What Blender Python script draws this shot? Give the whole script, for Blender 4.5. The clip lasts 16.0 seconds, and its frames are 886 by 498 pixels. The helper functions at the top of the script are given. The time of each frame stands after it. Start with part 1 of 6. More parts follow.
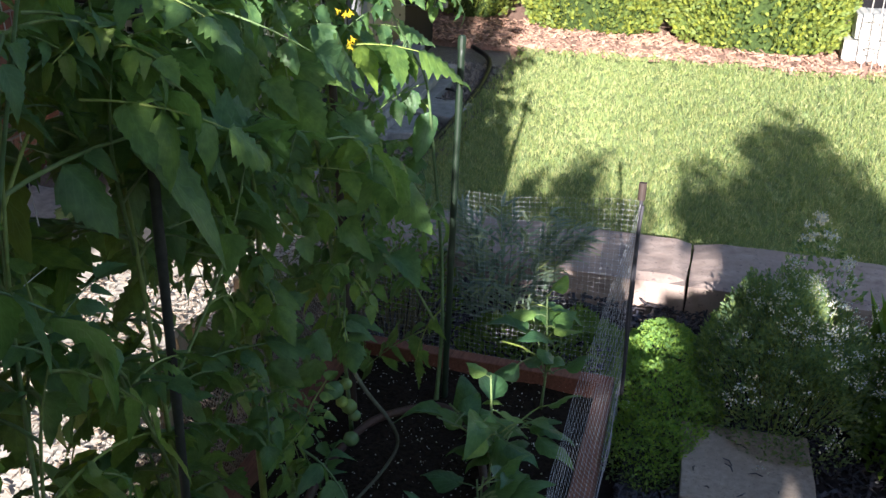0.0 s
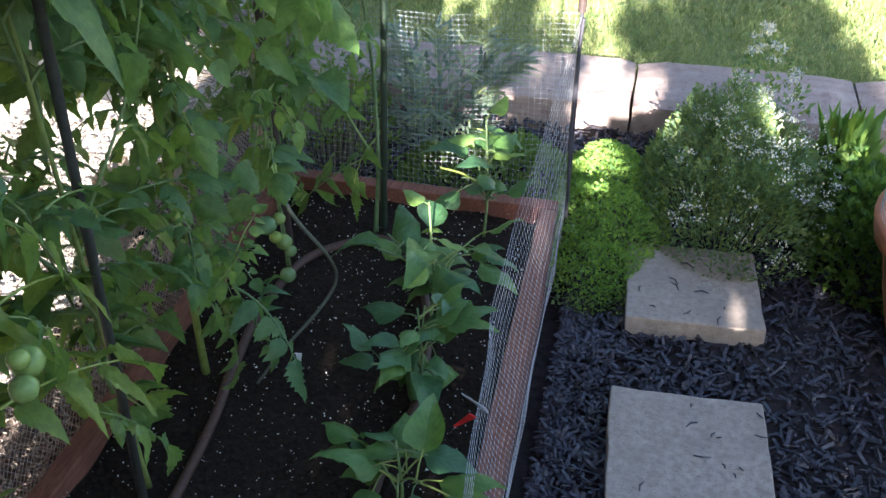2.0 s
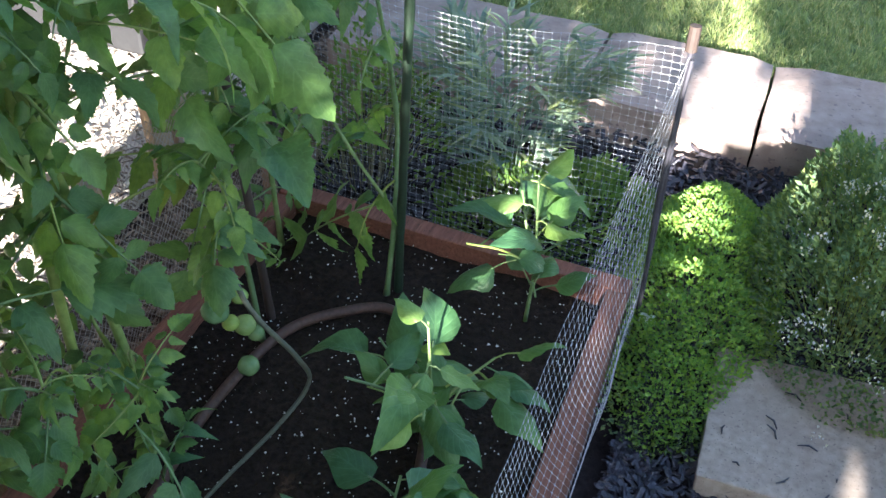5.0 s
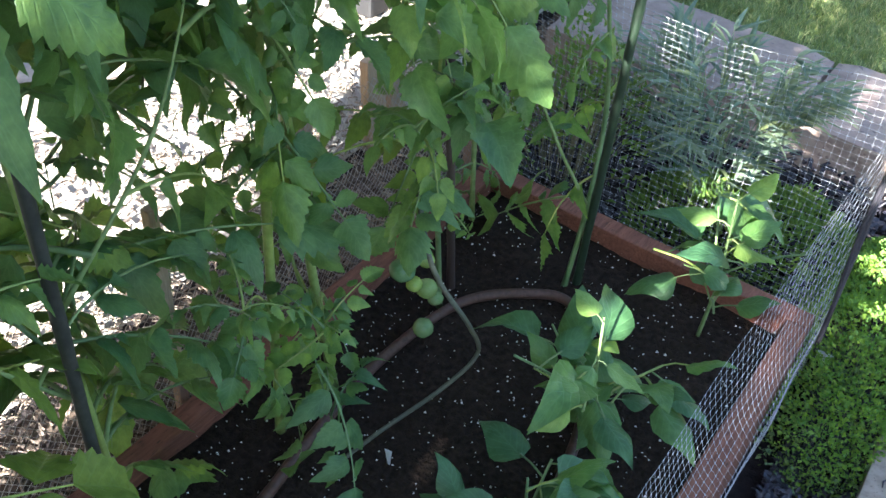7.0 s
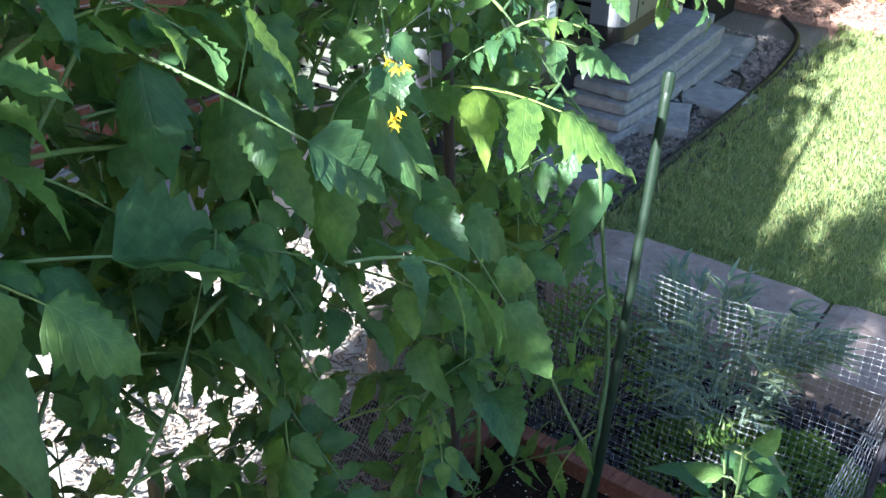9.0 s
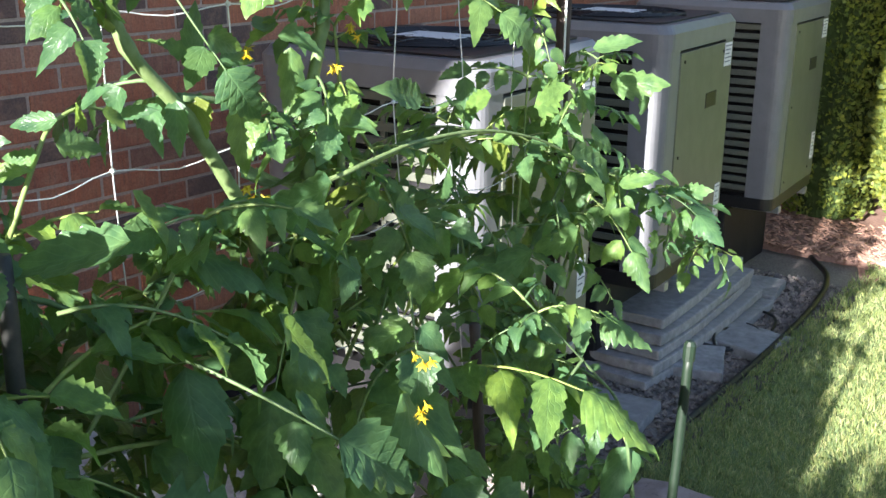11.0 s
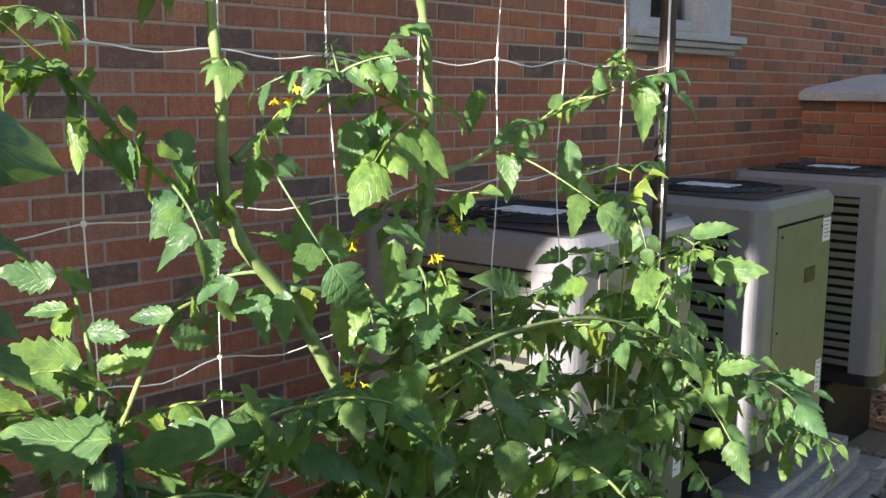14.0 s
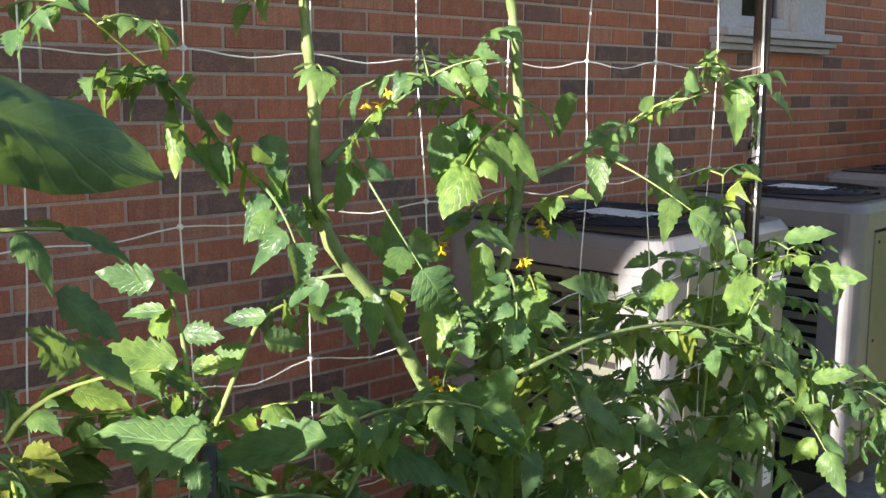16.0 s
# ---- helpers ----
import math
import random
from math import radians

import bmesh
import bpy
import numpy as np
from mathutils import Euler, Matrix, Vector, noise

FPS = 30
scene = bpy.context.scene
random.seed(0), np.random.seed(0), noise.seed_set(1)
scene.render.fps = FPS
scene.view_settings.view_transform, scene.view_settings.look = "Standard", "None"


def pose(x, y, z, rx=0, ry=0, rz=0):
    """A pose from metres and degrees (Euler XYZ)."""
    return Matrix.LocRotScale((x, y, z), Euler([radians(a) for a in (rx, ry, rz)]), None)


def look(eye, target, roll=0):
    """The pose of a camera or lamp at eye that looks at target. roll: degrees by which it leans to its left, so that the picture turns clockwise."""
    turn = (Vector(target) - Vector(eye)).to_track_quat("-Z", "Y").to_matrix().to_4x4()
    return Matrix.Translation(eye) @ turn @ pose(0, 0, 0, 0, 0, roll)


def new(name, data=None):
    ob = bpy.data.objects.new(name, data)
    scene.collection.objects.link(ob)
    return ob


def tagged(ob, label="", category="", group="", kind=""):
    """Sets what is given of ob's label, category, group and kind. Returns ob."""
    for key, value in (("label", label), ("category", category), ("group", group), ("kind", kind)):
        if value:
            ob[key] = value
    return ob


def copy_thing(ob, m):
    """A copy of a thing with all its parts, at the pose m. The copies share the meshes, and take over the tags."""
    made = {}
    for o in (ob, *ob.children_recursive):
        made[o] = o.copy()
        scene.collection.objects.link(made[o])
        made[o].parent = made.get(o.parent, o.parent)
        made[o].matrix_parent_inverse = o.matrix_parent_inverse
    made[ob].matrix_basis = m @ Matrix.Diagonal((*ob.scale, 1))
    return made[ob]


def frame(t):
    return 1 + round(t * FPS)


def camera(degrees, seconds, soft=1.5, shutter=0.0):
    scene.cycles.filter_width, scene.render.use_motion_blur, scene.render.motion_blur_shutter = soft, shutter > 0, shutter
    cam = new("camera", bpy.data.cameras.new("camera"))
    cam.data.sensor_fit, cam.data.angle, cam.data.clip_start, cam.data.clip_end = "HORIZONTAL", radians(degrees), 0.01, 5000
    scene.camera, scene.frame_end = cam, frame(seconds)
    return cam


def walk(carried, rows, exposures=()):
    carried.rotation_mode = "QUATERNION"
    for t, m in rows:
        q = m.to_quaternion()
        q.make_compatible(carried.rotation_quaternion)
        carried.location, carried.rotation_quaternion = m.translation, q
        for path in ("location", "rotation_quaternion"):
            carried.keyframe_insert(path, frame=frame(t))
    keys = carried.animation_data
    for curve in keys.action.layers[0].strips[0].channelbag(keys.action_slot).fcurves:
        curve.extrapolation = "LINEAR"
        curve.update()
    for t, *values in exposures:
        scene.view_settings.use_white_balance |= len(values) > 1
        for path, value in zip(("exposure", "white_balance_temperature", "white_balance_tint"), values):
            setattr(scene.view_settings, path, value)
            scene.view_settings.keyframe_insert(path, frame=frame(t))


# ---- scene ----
# camera and its walk
cam = camera(46.0, 16.0, soft=1.5)
PATH = [
    (0, (0.137, -0.518, 1.501), (-0.338, 1.232, 0.658), 1.08),
    (0.5, (0.153, -0.497, 1.475), (-0.292, 1.201, 0.516), 0.14),
    (1, (0.148, -0.476, 1.454), (-0.256, 1.176, 0.402), -0.09),
    (1.5, (0.135, -0.458, 1.434), (-0.223, 1.178, 0.341), 0.16),
    (2, (0.146, -0.440, 1.424), (-0.197, 1.191, 0.318), 0.30),
    (2.5, (0.169, -0.391, 1.415), (-0.184, 1.224, 0.291), 0.07),
    (3, (0.199, -0.335, 1.409), (-0.179, 1.262, 0.265), -0.32),
    (5.5, (0.114, 0.405, 1.388), (-0.504, 1.737, 0.030), 4.38),
    (6, (0.147, 0.433, 1.401), (-0.650, 1.654, 0.032), 3.30),
    (6.5, (0.134, 0.330, 1.401), (-0.671, 1.562, 0.047), 3.39),
    (7, (0.118, 0.254, 1.409), (-0.678, 1.519, 0.081), 3.89),
    (7.5, (0.123, 0.226, 1.434), (-0.684, 1.525, 0.145), 3.79),
    (8, (0.128, 0.235, 1.447), (-0.724, 1.573, 0.229), 2.98),
    (8.5, (0.127, 0.250, 1.454), (-0.785, 1.645, 0.347), 2.19),
    (9, (0.112, 0.267, 1.485), (-0.845, 1.715, 0.491), 2.25),
    (9.5, (0.120, 0.263, 1.509), (-0.891, 1.759, 0.648), 1.75),
    (10, (0.133, 0.257, 1.538), (-0.924, 1.779, 0.786), 1.10),
    (10.2, (0.137, 0.256, 1.547), (-0.936, 1.784, 0.831), 1.00),
    (12.3, (0.144, 0.241, 1.588), (-1.039, 1.786, 1.125), 0.10),
    (12.5, (0.141, 0.241, 1.592), (-1.052, 1.783, 1.146), 0.41),
    (13, (0.139, 0.241, 1.597), (-1.090, 1.768, 1.202), 0.47),
    (13.5, (0.142, 0.240, 1.603), (-1.129, 1.744, 1.253), 0.57),
    (14, (0.142, 0.239, 1.608), (-1.167, 1.720, 1.301), 0.62),
    (14.5, (0.139, 0.239, 1.611), (-1.204, 1.697, 1.339), 0.67),
    (15, (0.137, 0.239, 1.613), (-1.238, 1.668, 1.356), 0.76),
    (15.5, (0.135, 0.238, 1.613), (-1.271, 1.635, 1.345), 0.51),
    (16, (0.135, 0.237, 1.611), (-1.289, 1.608, 1.304), 0.29),
]
EXPOSURES = [(0.0, 1.78, 6100, 14), (0.5, 1.94, 5950, 11), (1.0, 2.66, 6150, 11), (1.5, 3.0, 6100, 13), (3.0, 3.12, 6100, 16), (5.5, 3.38, 6050, 10), (6.5, 3.44, 6050, 10), (8.0, 3.14, 5650, 9), (9.0, 2.56, 5450, 10), (10.0, 2.38, 5700, 13), (12.5, 2.04, 6400, 15), (13.2, 2.0, 6500, 16), (14.0, 1.93, 6600, 17), (15.0, 2.0, 6700, 18), (16.0, 2.0, 6800, 18)]
walk(cam, [(t, look(eye, target, roll)) for t, eye, target, roll in PATH], EXPOSURES)

# light: low morning sun from behind, past the added blocking wall, and clear sky
SUN_AZ, SUN_EL = radians(-7.0), radians(18.5)
world = bpy.data.worlds.new("sky")
scene.world = world
world.use_nodes = True
wn = world.node_tree.nodes
sky = wn.new("ShaderNodeTexSky")
sky.sky_type, sky.sun_disc = "NISHITA", False
sky.sun_elevation, sky.sun_rotation = SUN_EL, math.pi + SUN_AZ
world.node_tree.links.new(sky.outputs[0], wn["Background"].inputs[0])
wn["Background"].inputs[1].default_value = 0.066
sun_data = bpy.data.lights.new("sun", "SUN")
sun_data.energy, sun_data.angle, sun_data.color = 5.0, radians(0.55), (1.0, 0.93, 0.82)
sun = new("sun", sun_data)
sun.matrix_world = look((-2, -9, 6.5), (-2 + math.sin(SUN_AZ) * 8, -9 + math.cos(SUN_AZ) * 8, 6.5 - math.tan(SUN_EL) * 8))

# materials
def material(name, build):
    m = bpy.data.materials.new(name)
    m.use_nodes = True
    nt = m.node_tree
    build(nt, nt.nodes["Principled BSDF"])
    return m


def node(nt, kind, **values):
    n = nt.nodes.new(kind)
    for key, value in values.items():
        n.inputs[key.replace("_", " ")].default_value = value
    return n


def ramp(nt, source, stops):
    r = nt.nodes.new("ShaderNodeValToRGB")
    el = r.color_ramp.elements
    while len(el) < len(stops):
        el.new(0.5)
    for e, (at, col) in zip(el, stops):
        e.position, e.color = at, (*col, 1)
    nt.links.new(source, r.inputs[0])
    return r.outputs[0]


def mixed(nt, fac, a, b, blend="MIX"):
    m = nt.nodes.new("ShaderNodeMix")
    m.data_type, m.blend_type = "RGBA", blend
    for value, slot in ((fac, m.inputs[0]), (a, m.inputs[6]), (b, m.inputs[7])):
        if isinstance(value, (int, float)):
            slot.default_value = value
        elif isinstance(value, tuple):
            slot.default_value = (*value, 1)
        else:
            nt.links.new(value, slot)
    return m.outputs[2]


def coords(nt, stretch=(1, 1, 1), own=False):
    c = nt.nodes.new("ShaderNodeTexCoord")
    if own:
        where = c.outputs["Object"]
    else:
        g = nt.nodes.new("ShaderNodeNewGeometry")
        where = g.outputs["Position"]
    mp = nt.nodes.new("ShaderNodeMapping")
    mp.inputs["Scale"].default_value = stretch
    nt.links.new(where, mp.inputs[0])
    return mp.outputs[0]


def noisy(nt, where, scale, detail=4.0, rough=0.6):
    n = node(nt, "ShaderNodeTexNoise", Scale=scale, Detail=detail, Roughness=rough)
    nt.links.new(where, n.inputs["Vector"])
    return n.outputs[0]


def bump(nt, p, height, strength, distance):
    b = node(nt, "ShaderNodeBump", Strength=strength, Distance=distance)
    nt.links.new(height, b.inputs["Height"])
    nt.links.new(b.outputs[0], p.inputs["Normal"])


def rand_of(nt, island=False):
    if island:
        return nt.nodes.new("ShaderNodeNewGeometry").outputs["Random Per Island"]
    return nt.nodes.new("ShaderNodeObjectInfo").outputs["Random"]


def rough_matter(name, dark, light, scale, rough=0.8, relief=0.3, depth=0.004, spots=None, stretch=(1, 1, 1), vary=None, own=False, metal=0.0, shine=0.5):
    """A grained matter: two scales of colour, relief, and an optional shift by object or island."""
    def build(nt, p):
        w = coords(nt, stretch, own)
        fine, broad = noisy(nt, w, scale), noisy(nt, w, scale * 0.13, 3.0)
        col = ramp(nt, fine, [(0.3, dark), (0.7, light)])
        mid = tuple((a + b) * 0.42 for a, b in zip(dark, light))
        col = mixed(nt, ramp(nt, broad, [(0.38, (0, 0, 0)), (0.68, (0.65, 0.65, 0.65))]), col, mid)
        if spots:
            v = noisy(nt, w, scale * 2.7, 2.0)
            col = mixed(nt, ramp(nt, v, [(0.62, (0, 0, 0)), (0.68, (1, 1, 1))]), col, spots)
        if vary:
            r = rand_of(nt, vary == "island")
            col = mixed(nt, 1.0, col, ramp(nt, r, [(0.0, (0.55, 0.55, 0.58)), (0.5, (1, 1, 1)), (1.0, (1.5, 1.45, 1.35))]), "MULTIPLY")
        nt.links.new(col, p.inputs["Base Color"])
        p.inputs["Roughness"].default_value, p.inputs["Metallic"].default_value = rough, metal
        p.inputs["Specular IOR Level"].default_value = shine
        bump(nt, p, fine, relief, depth)
    return material(name, build)


def leaf_matter(name, dark, light, back=0.45, gloss=0.42, tint=(0.25, 0.42, 0.03), island=False, warm=(0.30, 0.30, 0.04), warm_from=0.93, veins=False):
    """A leaf: veined relief, shift from leaf to leaf, and light that comes through it."""
    def build(nt, p):
        w = coords(nt)
        r = rand_of(nt, island)
        fine = noisy(nt, w, 60.0)
        col = ramp(nt, fine, [(0.3, dark), (0.72, light)])
        col = mixed(nt, 1.0, col, ramp(nt, r, [(0.0, (0.6, 0.72, 0.85)), (0.5, (1, 1, 1)), (1.0, (1.4, 1.25, 0.75))]), "MULTIPLY")
        if veins:
            col = mixed(nt, 1.0, col, ramp(nt, rand_of(nt, True), [(0.0, (0.78, 0.84, 0.9)), (0.6, (1, 1, 1)), (1.0, (1.3, 1.18, 0.85))]), "MULTIPLY")
        yellowed = ramp(nt, r, [(warm_from, (0, 0, 0)), (min(warm_from + 0.03, 1), (0.6, 0.6, 0.6))])
        col = mixed(nt, yellowed, col, warm)
        height = noisy(nt, w, 140.0, 2.0)
        if veins:
            uv = nt.nodes.new("ShaderNodeUVMap")
            sep = nt.nodes.new("ShaderNodeSeparateXYZ")
            nt.links.new(uv.outputs[0], sep.inputs[0])

            def calc(op, a, b=None, c=None):
                m = nt.nodes.new("ShaderNodeMath")
                m.operation = op
                for slot, v in zip(m.inputs, (a, b, c)):
                    if isinstance(v, (int, float)):
                        slot.default_value = v
                    elif v is not None:
                        nt.links.new(v, slot)
                return m.outputs[0]
            across = calc("ABSOLUTE", calc("SUBTRACT", sep.outputs[0], 0.5))
            slant = calc("FRACT", calc("MULTIPLY_ADD", sep.outputs[1], 7.0, calc("MULTIPLY", across, -5.0)))
            rib = calc("MAXIMUM", calc("SMOOTH_MIN", calc("MULTIPLY", calc("SUBTRACT", calc("ABSOLUTE", calc("SUBTRACT", slant, 0.5)), 0.36), 7.0), 1.0, 0.1), calc("MULTIPLY", calc("SUBTRACT", 0.035, across), 30.0))
            rib = calc("MINIMUM", calc("MAXIMUM", rib, 0.0), 1.0)
            col = mixed(nt, calc("MULTIPLY", rib, 0.10), col, tuple(min(1, c * 2.2 + 0.03) for c in light))
            height = calc("SUBTRACT", height, calc("MULTIPLY", rib, 0.9))
        nt.links.new(col, p.inputs["Base Color"])
        p.inputs["Roughness"].default_value = gloss
        p.inputs["Specular IOR Level"].default_value = 0.35
        bump(nt, p, height, 0.28 if veins else 0.25, 0.003 if veins else 0.002)
        t = nt.nodes.new("ShaderNodeBsdfTranslucent")
        nt.links.new(mixed(nt, 0.6, col, tint), t.inputs[0])
        m = nt.nodes.new("ShaderNodeMixShader")
        m.inputs[0].default_value = back
        nt.links.new(p.outputs[0], m.inputs[1])
        nt.links.new(t.outputs[0], m.inputs[2])
        nt.links.new(m.outputs[0], nt.nodes["Material Output"].inputs[0])
    return material(name, build)


def plain(name, col, rough=0.5, metal=0.0, grain=0.25, scale=40.0, own=True):
    return rough_matter(name, tuple(c * (1 - grain) for c in col), tuple(min(1, c * (1 + grain)) for c in col), scale, rough, 0.08, 0.001, own=own, metal=metal)


M_SOIL = rough_matter("potting_soil", (0.013, 0.009, 0.007), (0.045, 0.031, 0.023), 90, 0.95, 1.0, 0.02, shine=0.12)
M_PERLITE = plain("perlite", (0.75, 0.73, 0.68), 0.9)
M_EARTH = rough_matter("dark_earth", (0.012, 0.010, 0.012), (0.05, 0.042, 0.042), 50, 0.95, 0.8, 0.01, shine=0.15)
M_MULCH = rough_matter("dyed_bark", (0.008, 0.008, 0.013), (0.058, 0.056, 0.078), 120, 0.42, 0.6, 0.003, vary="island")
M_STRAW = rough_matter("dry_chips", (0.13, 0.095, 0.075), (0.40, 0.33, 0.27), 90, 0.9, 0.5, 0.003, vary="island")
M_DRY = rough_matter("dry_ground", (0.44, 0.40, 0.35), (0.72, 0.67, 0.60), 40, 0.95, 0.7, 0.01)
M_BROWN = rough_matter("brown_earth", (0.05, 0.035, 0.027), (0.16, 0.12, 0.09), 60, 0.95, 0.8, 0.01)
M_REDMULCH = rough_matter("red_bark", (0.26, 0.14, 0.10), (0.54, 0.35, 0.27), 70, 0.9, 0.6, 0.004, vary="island")
M_CEDAR = rough_matter("stained_cedar", (0.12, 0.04, 0.025), (0.29, 0.115, 0.072), 30, 0.7, 0.4, 0.003, spots=(0.07, 0.03, 0.02), stretch=(6, 0.7, 6), own=True)
M_SLAB = rough_matter("tan_concrete", (0.25, 0.20, 0.165), (0.42, 0.35, 0.29), 70, 0.9, 0.35, 0.002, spots=(0.2, 0.16, 0.135))
M_KERB = rough_matter("pink_sandstone", (0.27, 0.20, 0.175), (0.43, 0.34, 0.30), 25, 0.9, 0.4, 0.006, spots=(0.22, 0.17, 0.16))
M_SLATE = rough_matter("grey_slab", (0.19, 0.19, 0.195), (0.36, 0.36, 0.365), 30, 0.85, 0.4, 0.004)
M_GRAVEL = rough_matter("pebbles", (0.11, 0.095, 0.088), (0.30, 0.275, 0.25), 120, 0.85, 0.3, 0.002, vary="island")
M_CONCRETE = rough_matter("pale_concrete", (0.38, 0.37, 0.36), (0.6, 0.58, 0.56), 45, 0.9, 0.3, 0.002)
M_MORTAR = rough_matter("mortar", (0.34, 0.27, 0.22), (0.52, 0.42, 0.35), 150, 0.95, 0.5, 0.002)
M_CAST = rough_matter("cast_stone", (0.36, 0.37, 0.39), (0.52, 0.53, 0.55), 60, 0.8, 0.2, 0.001)
M_GRASSBASE = rough_matter("turf", (0.12, 0.17, 0.055), (0.27, 0.32, 0.13), 80, 0.95, 0.8, 0.01)


def build_brick(nt, p):
    w = coords(nt, own=False)
    r = rand_of(nt)
    col = ramp(nt, r, [(0.0, (0.12, 0.085, 0.075)), (0.12, (0.16, 0.10, 0.08)), (0.2, (0.32, 0.13, 0.08)), (0.45, (0.45, 0.16, 0.08)), (0.62, (0.39, 0.135, 0.072)), (0.78, (0.31, 0.12, 0.072)), (0.9, (0.48, 0.21, 0.12)), (1.0, (0.30, 0.145, 0.10))])
    streak = noisy(nt, coords(nt, (1, 40, 4)), 3.0, 3.0)
    col = mixed(nt, ramp(nt, streak, [(0.42, (0, 0, 0)), (0.7, (0.45, 0.45, 0.45))]), col, (0.15, 0.09, 0.07))
    blotch = noisy(nt, w, 22.0, 3.0)
    col = mixed(nt, ramp(nt, blotch, [(0.48, (0, 0, 0)), (0.72, (0.3, 0.3, 0.3))]), col, (0.48, 0.27, 0.17))
    fine = noisy(nt, w, 160.0)
    col = mixed(nt, 1.0, col, ramp(nt, fine, [(0.25, (0.68, 0.68, 0.68)), (0.75, (1.3, 1.3, 1.3))]), "MULTIPLY")
    nt.links.new(col, p.inputs["Base Color"])
    p.inputs["Roughness"].default_value = 0.85
    bump(nt, p, fine, 0.7, 0.004)


M_BRICK = material("wirecut_brick", build_brick)


def build_brick_far(nt, p):
    build_brick(nt, p)
    info = [n for n in nt.nodes if n.bl_idname == "ShaderNodeObjectInfo"][0]
    geo = nt.nodes.new("ShaderNodeNewGeometry")
    for link in list(info.outputs["Random"].links):
        nt.links.new(geo.outputs["Random Per Island"], link.to_socket)


M_BRICK_FAR = material("wirecut_brick_joined", build_brick_far)
M_AC = rough_matter("painted_steel", (0.105, 0.115, 0.09), (0.135, 0.145, 0.115), 14, 0.4, 0.03, 0.001, own=True)
M_AC_EDGE = rough_matter("painted_steel_light", (0.155, 0.16, 0.172), (0.19, 0.195, 0.208), 14, 0.36, 0.03, 0.001, own=True)
M_BLACK = plain("black_plastic", (0.012, 0.012, 0.013), 0.45)
M_COIL = plain("dark_coil", (0.02, 0.02, 0.022), 0.6, 0.3)
M_PAPER = plain("paper_label", (0.72, 0.73, 0.72), 0.6, grain=0.05)
M_PRINT = plain("grey_print", (0.18, 0.2, 0.22), 0.6)
M_GALV = plain("galvanised", (0.55, 0.56, 0.58), 0.4, 0.8)
M_NET = plain("white_net", (0.46, 0.47, 0.50), 0.45, grain=0.05)
M_STRING = plain("white_string", (0.82, 0.82, 0.80), 0.6, grain=0.06)
M_STAKE = rough_matter("green_coated_stake", (0.008, 0.018, 0.010), (0.016, 0.036, 0.018), 60, 0.5, 0.3, 0.002, own=True)
M_WOODPOLE = rough_matter("weathered_pole", (0.03, 0.02, 0.016), (0.07, 0.046, 0.038), 60, 0.7, 0.4, 0.002, stretch=(5, 5, 0.6), own=True)
M_DARKSTAKE = rough_matter("dark_stake", (0.014, 0.016, 0.014), (0.045, 0.046, 0.04), 60, 0.55, 0.4, 0.002, own=True)
M_PALEWOOD = rough_matter("pale_wood", (0.30, 0.21, 0.14), (0.52, 0.40, 0.29), 50, 0.8, 0.4, 0.003, stretch=(6, 6, 0.6), own=True)
M_WIRE = plain("chicken_wire", (0.40, 0.37, 0.35), 0.5, 0.4)
M_HOSE = rough_matter("brown_hose", (0.045, 0.022, 0.015), (0.11, 0.055, 0.04), 120, 0.6, 0.4, 0.002)
M_TERRA = rough_matter("terracotta", (0.30, 0.11, 0.05), (0.48, 0.2, 0.1), 25, 0.8, 0.2, 0.002)
M_WHITE = plain("white_plastic", (0.8, 0.82, 0.85), 0.4, grain=0.05)
M_RED = plain("red_plastic", (0.6, 0.03, 0.03), 0.4)
M_STEM = leaf_matter("tomato_stem", (0.14, 0.21, 0.07), (0.25, 0.33, 0.14), 0.1, 0.5, warm_from=2.0)
M_VINE = rough_matter("ripe_vine", (0.055, 0.06, 0.042), (0.13, 0.135, 0.09), 60, 0.7, 0.3, 0.002)
M_CORD = plain("grey_cord", (0.045, 0.043, 0.055), 0.6)
M_TWIG = rough_matter("old_stem", (0.12, 0.11, 0.06), (0.24, 0.22, 0.13), 60, 0.7, 0.3, 0.002)
M_BROAD = leaf_matter("broad_tomato_leaf", (0.05, 0.12, 0.055), (0.12, 0.23, 0.095), 0.3, 0.4, warm_from=2.0, veins=True)
M_TOMATO = leaf_matter("tomato_leaf", (0.056, 0.132, 0.062), (0.185, 0.32, 0.112), 0.48, 0.36, tint=(0.29, 0.45, 0.06), warm=(0.22, 0.22, 0.04), warm_from=0.955, veins=True)
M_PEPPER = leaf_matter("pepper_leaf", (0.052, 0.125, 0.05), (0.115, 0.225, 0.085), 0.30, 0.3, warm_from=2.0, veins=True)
# lit copy of the pepper leaf: sunlight painted in as paler yellow-green
M_PEPPER_LIT = leaf_matter("pepper_leaf_young_lit", (0.125, 0.235, 0.055), (0.25, 0.38, 0.11), 0.34, 0.3, warm_from=2.0, veins=True)
M_GREENFRUIT = leaf_matter("green_tomato", (0.16, 0.26, 0.09), (0.27, 0.38, 0.16), 0.15, 0.2, warm_from=2.0)
M_YELLOW = leaf_matter("yellow_petal", (0.75, 0.5, 0.02), (0.85, 0.65, 0.05), 0.3, 0.5, tint=(0.8, 0.6, 0.02), warm_from=2.0)
M_THYME = leaf_matter("lemon_thyme_leaf", (0.17, 0.32, 0.07), (0.31, 0.47, 0.13), 0.4, 0.5, island=True, warm_from=2.0)
M_OREGANO = leaf_matter("oregano_leaf", (0.12, 0.185, 0.085), (0.26, 0.35, 0.18), 0.3, 0.55, island=True, warm_from=2.0)
